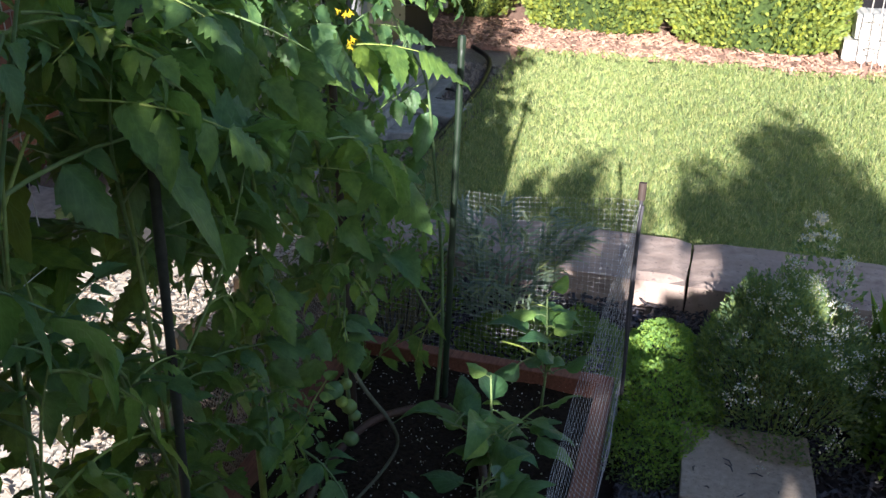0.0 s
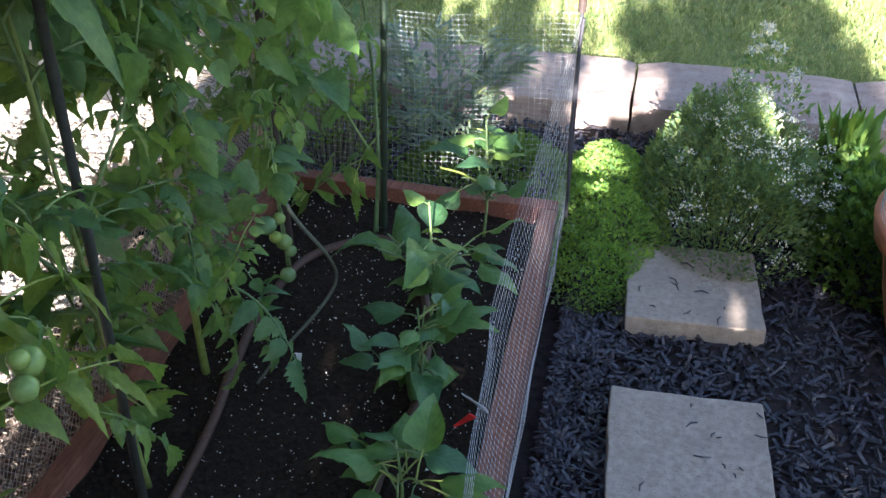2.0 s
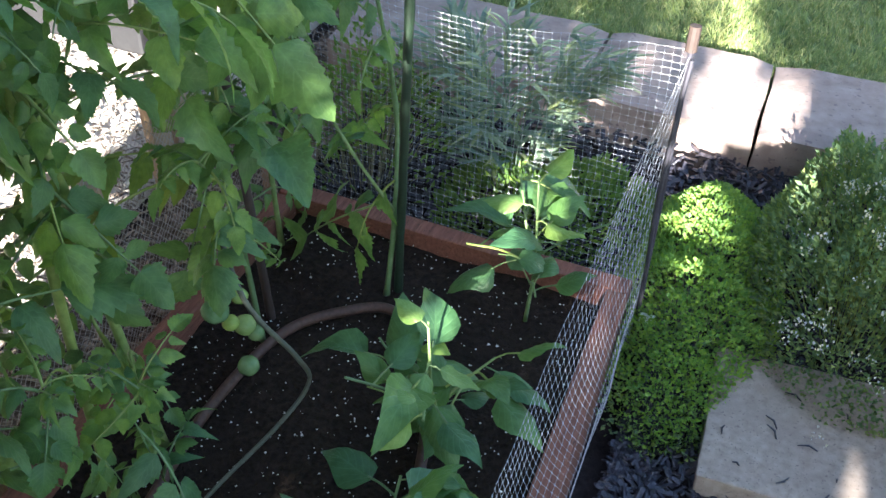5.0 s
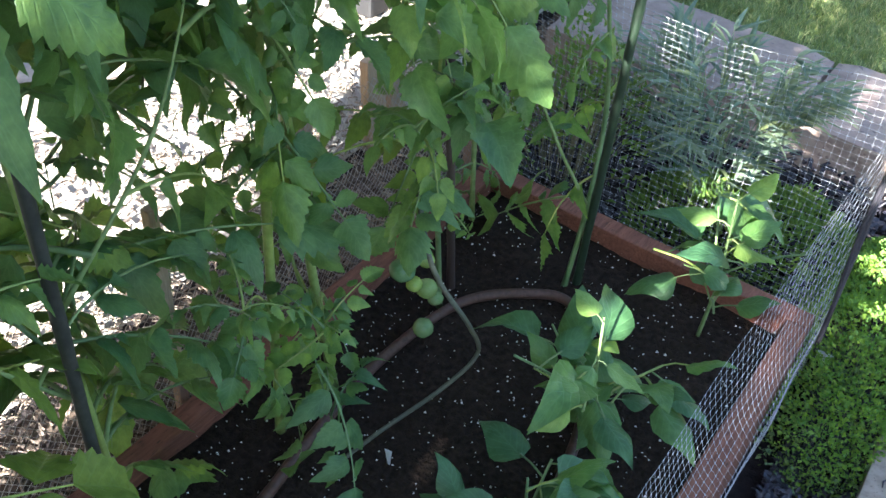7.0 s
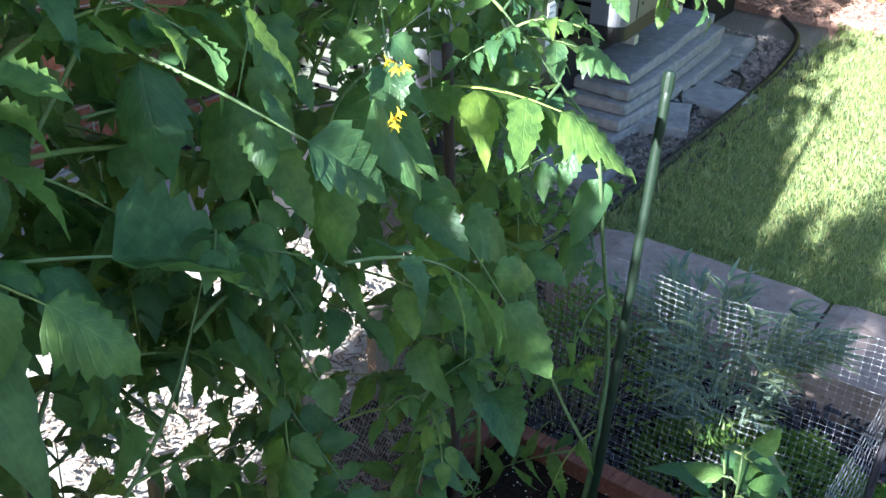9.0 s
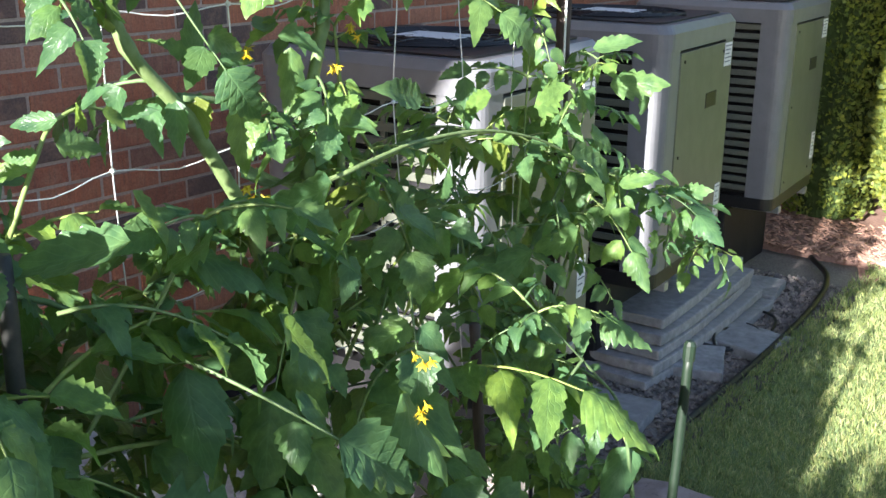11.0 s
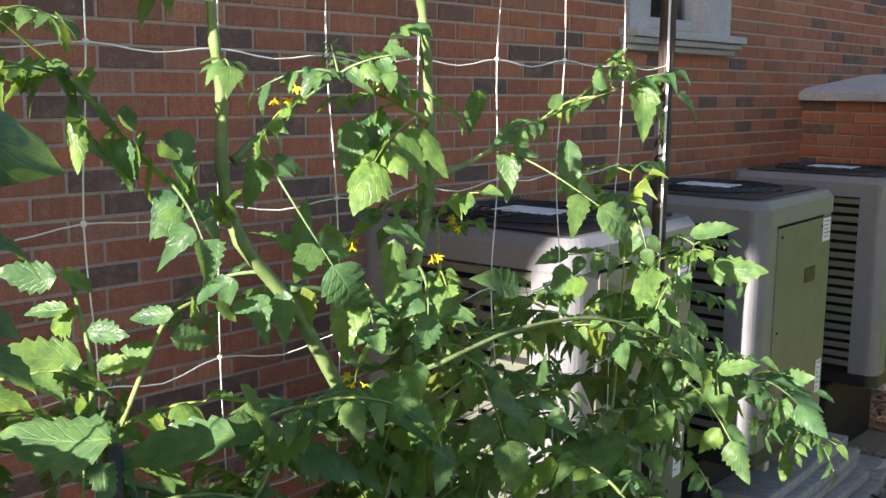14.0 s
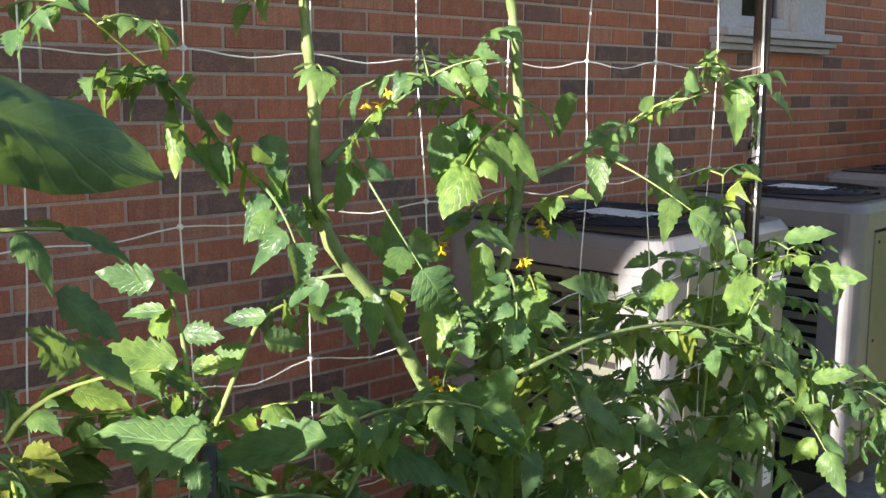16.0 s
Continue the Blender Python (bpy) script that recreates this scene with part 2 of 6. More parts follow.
M_BLOOM = leaf_matter("white_bloom", (0.6, 0.6, 0.58), (0.78, 0.78, 0.76), 0.3, 0.6, tint=(0.7, 0.7, 0.66), island=True, warm_from=2.0)
M_PARSLEY = leaf_matter("parsley_leaf", (0.075, 0.14, 0.038), (0.16, 0.26, 0.075), 0.4, 0.45, island=True, warm_from=2.0)
M_SAGE = leaf_matter("grey_sage_leaf", (0.15, 0.21, 0.145), (0.29, 0.37, 0.27), 0.35, 0.65, tint=(0.2, 0.3, 0.14), island=True, warm_from=2.0)
M_HEDGE = leaf_matter("cedar_hedge_spray", (0.13, 0.175, 0.035), (0.33, 0.385, 0.10), 0.3, 0.55, island=True, warm_from=2.0)
M_GRASS = leaf_matter("grass_blade", (0.19, 0.26, 0.085), (0.41, 0.48, 0.21), 0.34, 0.5, tint=(0.4, 0.5, 0.18), island=True, warm=(0.62, 0.57, 0.32), warm_from=0.78)
# hedge core colour: the shade between the sprays, painted dark
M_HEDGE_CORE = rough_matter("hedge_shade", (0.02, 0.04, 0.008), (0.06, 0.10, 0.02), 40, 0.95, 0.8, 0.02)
M_SHADE_SHRUB = leaf_matter("shade_shrub_leaf", (0.04, 0.09, 0.02), (0.08, 0.15, 0.03), 0.25, 0.5, island=True, warm_from=2.0)
M_BARK = rough_matter("bark", (0.05, 0.038, 0.03), (0.16, 0.12, 0.09), 30, 0.9, 0.7, 0.01)


def build_glass(nt, p):
    p.inputs["Base Color"].default_value = (0.9, 0.93, 0.95, 1)
    p.inputs["Roughness"].default_value = 0.02
    p.inputs["Transmission Weight"].default_value = 1.0
    p.inputs["IOR"].default_value = 1.5


M_GLASS = material("window_glass", build_glass)
M_DARKROOM = plain("unlit_room", (0.03, 0.03, 0.035), 0.9)

# mesh tools
def link_bm(name, bm, mat, parent=None, label="", smooth=False):
    me = bpy.data.meshes.new(name)
    bm.normal_update()
    bm.to_mesh(me)
    bm.free()
    me.materials.append(mat)
    if smooth:
        me.shade_smooth()
    ob = new(name, me)
    if parent:
        ob.parent = parent
    return tagged(ob, label)


part = link_bm


def raw(name, verts, faces, mat, parent=None, label="", smooth=False):
    me = bpy.data.meshes.new(name)
    me.from_pydata([tuple(v) for v in verts], [], faces)
    me.materials.append(mat)
    if smooth:
        me.shade_smooth()
    ob = new(name, me)
    if parent:
        ob.parent = parent
    return tagged(ob, label)


def empty(name, at, label, category, group="", rz=0.0):
    ob = new(name)
    ob.empty_display_size = 0.05
    ob.matrix_basis = pose(*at, 0, 0, rz)
    return tagged(ob, label, category, group)


def box(bm, x0, x1, y0, y1, z0, z1, bevel=0.0, rough=0.0, cuts=0, seed=0):
    """A box added to bm, with rounded edges and, where rough, worn faces."""
    t = bmesh.new()
    bmesh.ops.create_cube(t, size=1.0)
    for v in t.verts:
        v.co = Vector(((x0 + x1) / 2 + v.co.x * (x1 - x0), (y0 + y1) / 2 + v.co.y * (y1 - y0), (z0 + z1) / 2 + v.co.z * (z1 - z0)))
    if bevel:
        bmesh.ops.bevel(t, geom=t.edges[:], offset=bevel, segments=2, profile=0.6, affect="EDGES")
    if cuts:
        size = max(x1 - x0, y1 - y0, z1 - z0)
        longs = [e for e in t.edges if e.calc_length() > size / (cuts + 1) * 1.5]
        bmesh.ops.subdivide_edges(t, edges=longs, cuts=cuts, use_grid_fill=True)
    if rough:
        for v in t.verts:
            v.co += noise.noise_vector(v.co * 14 + Vector((seed, seed * 0.7, 3))) * rough + noise.noise_vector(v.co * 45 + Vector((seed, seed * 0.7, 3))) * rough * 0.4
    t.verts.index_update()
    made = [bm.verts.new(v.co) for v in t.verts]
    for f in t.faces:
        bm.faces.new([made[v.index] for v in f.verts])
    t.free()
    return bm


def tube(bm, pts, radii, sides=6, cap=True):
    """A tapered tube through the points."""
    pts = [Vector(p) for p in pts]
    if isinstance(radii, (int, float)):
        radii = [radii] * len(pts)
    rings = []
    up = Vector((0.3, 0.2, 1))
    for i, p in enumerate(pts):
        d = (pts[min(i + 1, len(pts) - 1)] - pts[max(i - 1, 0)]).normalized()
        a = d.cross(up)
        if a.length < 1e-3:
            a = d.cross(Vector((1, 0, 0)))
        a.normalize()
        b = d.cross(a)
        rings.append([bm.verts.new(p + (a * math.cos(k * math.tau / sides) + b * math.sin(k * math.tau / sides)) * radii[i]) for k in range(sides)])
    for r0, r1 in zip(rings, rings[1:]):
        for k in range(sides):
            bm.faces.new((r0[k], r0[(k + 1) % sides], r1[(k + 1) % sides], r1[k]))
    if cap:
        bm.faces.new(rings[0][::-1])
        bm.faces.new(rings[-1])
    return bm


def smooth_line(pts, steps=6):
    """A Catmull-Rom line through the points."""
    p = [Vector(q) for q in pts]
    p = [p[0] * 2 - p[1]] + p + [p[-1] * 2 - p[-2]]
    out = []
    for i in range(1, len(p) - 2):
        for s in range(steps):
            t = s / steps
            a, b, c, d = p[i - 1], p[i], p[i + 1], p[i + 2]
            out.append(0.5 * (2 * b + (c - a) * t + (2 * a - 5 * b + 4 * c - d) * t * t + (3 * b - a - 3 * c + d) * t ** 3))
    return out + [p[-2]]


def cylinder(bm, p, q, r, sides=12):
    return tube(bm, [p, q], r, sides)

# ---- the setting ----
KERB_Y0, KERB_Y1, KERB_Z = 2.31, 2.62, 0.135
WALL_X = -2.48

gv, gf = [], []
gx = [-120, -40, -12, -5, -2.5, -1.5, -0.8, 0, 0.8, 1.6, 4, 12, 40, 120]
for y in gx:
    for x in gx:
        gv.append((x, y, -0.03 - (0.02 if abs(x) > 3 else 0)))
n = len(gx)
for j in range(n - 1):
    for i in range(n - 1):
        gf.append((j * n + i, j * n + i + 1, (j + 1) * n + i + 1, (j + 1) * n + i))
tagged(raw("ground", gv, gf, M_EARTH), "dark bare earth beneath the beds", "ground", kind="structure")


def sheet(name, x0, x1, y0, y1, z, mat, label, category, lumps=0.01, step=0.06, drop=0.12, rise=0.0):
    """A slightly uneven sheet of ground with an edge that goes down."""
    nx, ny = max(2, int((x1 - x0) / step)), max(2, int((y1 - y0) / step))
    vs, fs = [], []
    for j in range(ny + 1):
        for i in range(nx + 1):
            x, y = x0 + (x1 - x0) * i / nx, y0 + (y1 - y0) * j / ny
            rim = i in (0, nx) or j in (0, ny)
            vs.append((x, y, z - drop if rim else z + rise * max(0.0, (y - 1.9) / 0.45) ** 2 + lumps * noise.noise(Vector((x * 3, y * 3, 1))) + lumps * 0.5 * noise.noise(Vector((x * 14, y * 14, 5)))))
    for j in range(ny):
        for i in range(nx):
            a = j * (nx + 1) + i
            fs.append((a, a + 1, a + nx + 2, a + nx + 1))
    return tagged(raw(name, vs, fs, mat, smooth=True), label, category, kind="structure")


sheet("mulch_bed", 0.02, 2.2, -0.9, KERB_Y0 + 0.02, 0.0, M_EARTH, "dark earth under dyed bark mulch", "soil", 0.012, rise=0.045)
sheet("dry_path", -2.4, -1.06, -0.9, 2.7, 0.02, M_DRY, "sunlit dry earth beside the house", "ground", 0.015)
sheet("chip_bed", -1.08, -0.77, -0.9, 2.7, 0.016, M_BROWN, "brown earth under wood chips along the raised bed", "soil", 0.012)
sheet("back_border", -0.85, 0.02, 1.76, KERB_Y0 + 0.02, 0.01, M_EARTH, "dark earth behind the raised bed", "soil", 0.012, rise=0.045)
lawn = sheet("lawn", -0.95, 3.2, KERB_Y1 - 0.03, 5.05, 0.10, M_GRASSBASE, "turf of the sunlit lawn", "lawn", 0.012, 0.08)
sheet("hedge_border", -2.1, 3.2, 5.0, 6.6, 0.11, M_REDMULCH, "reddish bark mulch under the hedge", "mulch", 0.02, 0.07)
sheet("gravel_strip", -2.4, -0.955, 2.66, 5.1, 0.07, M_GRAVEL, "gravel round the air conditioners", "gravel", 0.015)

# ---- the house ----
BH, BL, JOINT = 0.0577, 0.203, 0.010
COURSE, PITCH = BH + JOINT, BL + JOINT
WY0, WY1, WZ1 = 0.55, 8.6, 3.3
WIN = (4.62, 5.33, 1.90, 3.1)
house = tagged(new("wall_west"), "red wirecut brick wall of the house", "wall", kind="structure")
bm = bmesh.new()
back = WALL_X - 0.0045
for y0, y1, z0, z1 in ((WY0, WIN[0], -0.2, WZ1), (WIN[1], WY1, -0.2, WZ1), (WIN[0], WIN[1], -0.2, WIN[2]), (WIN[0], WIN[1], WIN[3], WZ1)):
    box(bm, back - 0.25, back, y0, y1, z0, z1)
part("mortar", bm, M_MORTAR, house, "pale recessed mortar")


def brick_mesh(length, name):
    m = bmesh.new()
    box(m, -0.03, 0.0, 0, length, 0, BH, 0.0035)
    for v in m.verts:
        v.co += noise.noise_vector(v.co * 30) * 0.0015
    me = bpy.data.meshes.new(name)
    m.to_mesh(me)
    m.free()
    me.materials.append(M_BRICK)
    return me


BRICKS = [brick_mesh(BL, "brick_a"), brick_mesh(BL, "brick_b"), brick_mesh(BL * 0.5 - JOINT * 0.5, "brick_half")]
house_bricks = []
rng = random.Random(5)
far_v, far_f = [], []


def joined_box(vs, fs, x0, x1, y0, y1, z0, z1):
    k = len(vs)
    b = 0.003
    vs += [(x0, y0, z0), (x0, y1, z0), (x0, y1, z1), (x0, y0, z1), (x1 - b, y0, z0), (x1 - b, y1, z0), (x1 - b, y1, z1), (x1 - b, y0, z1),
           (x1, y0 + b, z0 + b), (x1, y1 - b, z0 + b), (x1, y1 - b, z1 - b), (x1, y0 + b, z1 - b)]
    fs += [(k, k + 1, k + 5, k + 4), (k + 1, k + 2, k + 6, k + 5), (k + 2, k + 3, k + 7, k + 6), (k + 3, k, k + 4, k + 7),
           (k + 4, k + 5, k + 9, k + 8), (k + 5, k + 6, k + 10, k + 9), (k + 6, k + 7, k + 11, k + 10), (k + 7, k + 4, k + 8, k + 11), (k + 8, k + 9, k + 10, k + 11)]


Z_OFF = 0.026
for c in range(int((WZ1 + 0.1) / COURSE)):
    z = Z_OFF - 0.0677 + c * COURSE
    y = WY0 - (PITCH / 2 if c % 2 else 0) + 0.062
    while y < WY1:
        y0, y1 = max(y, WY0), min(y + BL, WY1)
        y += PITCH
        if z + BH > WIN[2] and z < WIN[3]:
            if y0 < WIN[0] < y1:
                y1 = WIN[0]
            elif y0 < WIN[1] < y1:
                y0 = WIN[1]
            elif WIN[0] <= y0 < WIN[1]:
                continue
        if y1 - y0 < 0.03:
            continue
        x = WALL_X + rng.uniform(-0.0015, 0.001)
        if y1 - y0 > BL - 0.001 and 1.25 < y0 < 3.9 and 1.0 < z < 2.02 and len(house_bricks) < 300:
            house_bricks.append((x, y0, z))
        else:
            joined_box(far_v, far_f, x - 0.03, x, y0, y1, z, z + BH)
# the low brick pier at the far end, with its cast-stone cap
PX0, PX1, PY0 = WALL_X, -1.80, 6.5
bm = bmesh.new()
box(bm, PX0 - 0.1, PX1 - 0.012, PY0 + 0.012, PY0 + 0.8, -0.1, 1.545)
pier = empty("brick_pier", (PX0, PY0, 0), "low red brick pier with a cast stone cap", "pier")
part("core", bm, M_MORTAR, pier).matrix_parent_inverse = pier.matrix_basis.inverted()
pv, pf = [], []
for c in range(24):
    z = c * COURSE
    if z + BH > 1.55:
        break
    x = PX0 - (0.1 if c % 2 else 0)
    while x < PX1:
        x0, x1 = max(x, PX0), min(x + BL, PX1)
        x += PITCH
        if x1 - x0 > 0.03:
            k = len(pv)
            joined_box(pv, pf, -PY0 - 0.03, -PY0, x0, x1, z, z + BH)
pv = [(y, -x, z) for x, y, z in pv]
part_ob = raw("bricks", pv, pf, M_BRICK_FAR, pier)
part_ob.matrix_parent_inverse = pier.matrix_basis.inverted()
tagged(part_ob, kind="stuff")
bm = bmesh.new()
box(bm, PX0 - 0.1, PX1 + 0.06, PY0 - 0.06, PY0 + 0.86, 1.55, 1.602, 0.006)
for v in bm.verts:
    if v.co.z > 1.6:
        cx, cy = (PX0 + PX1) / 2, PY0 + 0.4
        v.co.x, v.co.y = v.co.x + (cx + 0.1 - v.co.x) * 0.7, v.co.y + (cy - v.co.y) * 0.8
        v.co.z += 0.11
part("cap", bm, M_CAST, pier, "grey cast stone cap").matrix_parent_inverse = pier.matrix_basis.inverted()

# unseen walls added behind the camera to block sun; raking profile shapes the shade
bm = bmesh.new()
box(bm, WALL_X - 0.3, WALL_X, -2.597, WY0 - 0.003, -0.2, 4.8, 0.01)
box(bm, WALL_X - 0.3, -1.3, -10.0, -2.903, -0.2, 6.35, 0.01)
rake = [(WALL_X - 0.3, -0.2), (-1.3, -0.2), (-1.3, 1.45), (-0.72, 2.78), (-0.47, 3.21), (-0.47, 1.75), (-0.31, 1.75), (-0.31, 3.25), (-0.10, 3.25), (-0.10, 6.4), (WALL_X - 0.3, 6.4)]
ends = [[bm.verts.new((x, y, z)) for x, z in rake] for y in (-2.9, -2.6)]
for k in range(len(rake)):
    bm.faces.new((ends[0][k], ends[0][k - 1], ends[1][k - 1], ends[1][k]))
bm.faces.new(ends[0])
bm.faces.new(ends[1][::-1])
tagged(link_bm("wall_south", bm, M_BRICK_FAR), "unseen brick wall added to block the low sun", "wall", kind="structure")

# window with a cast-stone surround and sill
window = tagged(new("window_1"), "grey framed sash window with a moulded stone sill", "window", kind="structure")
y0, y1, z0, z1 = WIN
bm = bmesh.new()
box(bm, WALL_X - 0.05, WALL_X + 0.02, y0 - 0.16, y0 + 0.02, z0 - 0.02, z1 + 0.15, 0.004)
box(bm, WALL_X - 0.05, WALL_X + 0.02, y1 - 0.16, y1 + 0.13, z0 - 0.02, z1 + 0.15, 0.004)
box(bm, WALL_X - 0.05, WALL_X + 0.021, y0 + 0.02, y1 - 0.16, z1, z1 + 0.15, 0.004)
part("surround", bm, M_CAST, window, "grey flat stone surround")
bm = bmesh.new()
for dx, za, zb in ((0.10, z0 - 0.055, z0 - 0.018), (0.075, z0 - 0.085, z0 - 0.055), (0.045, z0 - 0.115, z0 - 0.085)):
    box(bm, WALL_X - 0.02, WALL_X + dx, y0 - 0.22 + (0.1 - dx) * 0.4, y1 + 0.17 - (0.1 - dx) * 0.4, za, zb, 0.007)
part("sill", bm, M_CAST, window, "moulded grey stone sill")
bm = bmesh.new()
ya, yb = y0 + 0.02, y1 - 0.16
box(bm, WALL_X - 0.09, WALL_X - 0.02, ya, ya + 0.055, z0 - 0.018, z1, 0.006)
box(bm, WALL_X - 0.09, WALL_X - 0.02, yb - 0.055, yb, z0 - 0.018, z1, 0.006)
box(bm, WALL_X - 0.09, WALL_X - 0.021, ya + 0.055, yb - 0.055, z0 - 0.018, z0 + 0.05, 0.006)
part("sash", bm, M_CAST, window)
bm = bmesh.new()
box(bm, WALL_X - 0.07, WALL_X - 0.064, ya + 0.05, yb - 0.05, z0 + 0.045, z1)
part("pane", bm, M_GLASS, window, "reflecting glass").visible_shadow = False
# sheet behind the pane, its dark colour standing for the room's shade
bm = bmesh.new()
box(bm, WALL_X - 0.20, WALL_X - 0.19, y0 - 0.05, y1 + 0.05, z0 - 0.05, z1 + 0.05)
part("room_blind", bm, M_DARKROOM, window, "dark sheet standing for the unlit room")

# kerb of long sandstone blocks
kx = [-0.92, -0.29, 0.112, 0.75, 1.38, 2.0]
for i, (xa, xb) in enumerate(zip(kx, kx[1:])):
    bm = bmesh.new()
    box(bm, xa + 0.004, xb - 0.004, KERB_Y0, KERB_Y1, -0.06, KERB_Z, 0, 0.004, 7, i * 5.1)
    for v in bm.verts:
        if v.co.z > KERB_Z - 0.02:
            edge = min(abs(v.co.x - xa), abs(v.co.x - xb), abs(v.co.y - KERB_Y0))
            if edge < 0.02:
                v.co.z -= 0.012
    ob = link_bm("kerb_stone", bm, M_KERB, smooth=False)
    tagged(ob, "pinkish sandstone kerb block edging the lawn", "kerb stone", "kerb stones")

# stepping stones
for k, (x, y, rz) in enumerate(((0.303, 1.565, 3.0), (0.303, 1.027, 2.6), (0.33, 0.50, 1.5))):
    bm = bmesh.new()
    box(bm, -0.148, 0.148, -0.152, 0.152, -0.05, 0.0, 0.004, 0.003, 9, k * 7.3)
    ob = link_bm("stepping_stone", bm, M_SLAB)
    ob.matrix_basis = pose(x, y, 0.053, 0.6 * (k - 1), 0.5, rz)
    tagged(ob, "square tan concrete stepping stone sunk in dark mulch", "stepping stone", "stepping stones")

# ---- the raised bed ----
BED = pose(-0.027, 1.738, 0, 0, 0, -1.9)
bed = empty("raised_bed", (0, 0, 0), "raised bed of red-stained cedar boards filled with dark soil", "raised bed")
bed.matrix_basis = BED
BT, BZ, BLEN, BWID = 0.040, 0.127, 2.55, 0.710


def board(x0, x1, y0, y1, seed):
    b = bmesh.new()
    box(b, x0, x1, y0, y1, -0.05, BZ, 0.004, 0.0016, 6, seed)
    return part("board", b, M_CEDAR, bed, "red-stained rough cedar board")


board(-BT, 0, -BLEN, -BT - 0.002, 1).matrix_basis = pose(0, 0, 0, 0, 0, 2.3)
board(-BWID, -BWID + BT, -BLEN, -BT - 0.002, 2)
board(-BWID, 0, -BT, 0, 3)
board(-BWID, 0.12, -BLEN - BT - 0.002, -BLEN - 0.002, 4)
vs, fs = [], []
nx, ny = 40, 130
for j in range(ny + 1):
    for i in range(nx + 1):
        y = -BLEN + (BLEN - BT) * j / ny
        x = -BWID + BT + (BWID - 2 * BT - 0.04 * y + 0.01) * i / nx
        vs.append((x, y, 0.088 + 0.012 * noise.noise(Vector((x * 7, y * 7, 0))) + 0.008 * noise.noise(Vector((x * 30, y * 30, 4)))))
for j in range(ny):
    for i in range(nx):
        a = j * (nx + 1) + i
        fs.append((a, a + 1, a + nx + 2, a + nx + 1))
raw("soil", vs, fs, M_SOIL, bed, "moist black potting soil", smooth=True)
rng = random.Random(3)


def specks(count, x0, x1, y0, y1, z, r0, r1, seed):
    rg = random.Random(seed)
    vs, fs = [], []
    for _ in range(count):
        c = Vector((rg.uniform(x0, x1), rg.uniform(y0, y1), z + rg.uniform(-0.003, 0.010)))
        r = rg.uniform(r0, r1) * rg.uniform(0.6, 1.2)
        k = len(vs)
        for d in ((1, 0, 0), (-0.5, 0.87, 0), (-0.5, -0.87, 0), (0, 0, 0.9), (0.1, 0, -0.8)):
            vs.append(c + Vector(d) * r * rg.uniform(0.7, 1.3))
        fs += [(k, k + 1, k + 3), (k + 1, k + 2, k + 3), (k + 2, k, k + 3), (k + 1, k, k + 4), (k + 2, k + 1, k + 4), (k, k + 2, k + 4)]
    return vs, fs


vs, fs = specks(3400, -BWID + BT, -BT, -BLEN, -BT, 0.089, 0.0006, 0.0029, 8)
tagged(raw("perlite", vs, fs, M_PERLITE, bed, "white perlite grains in the soil"), kind="stuff")

# ---- air conditioners ----
AW, AH = 0.76, 0.85


def rounded_profile(w, r, seg=5):
    pts = []
    for cx, cy, a0 in ((w - r, w - r, 0), (r, w - r, 90), (r, r, 180), (w - r, r, 270)):
        for k in range(seg + 1):
            a = radians(a0 + 90 * k / seg)
            pts.append((cx + r * math.cos(a), cy + r * math.sin(a)))
    return pts


def prism(bm, profile, z0, z1, shrink=0.0):
    n = len(profile)
    cx, cy = sum(p[0] for p in profile) / n, sum(p[1] for p in profile) / n
    lo = [bm.verts.new((x, y, z0)) for x, y in profile]
    hi = [bm.verts.new((x + (cx - x) * shrink, y + (cy - y) * shrink, z1)) for x, y in profile]
    for k in range(n):
        bm.faces.new((lo[k], lo[(k + 1) % n], hi[(k + 1) % n], hi[k]))
    bm.faces.new(lo[::-1])
    bm.faces.new(hi)


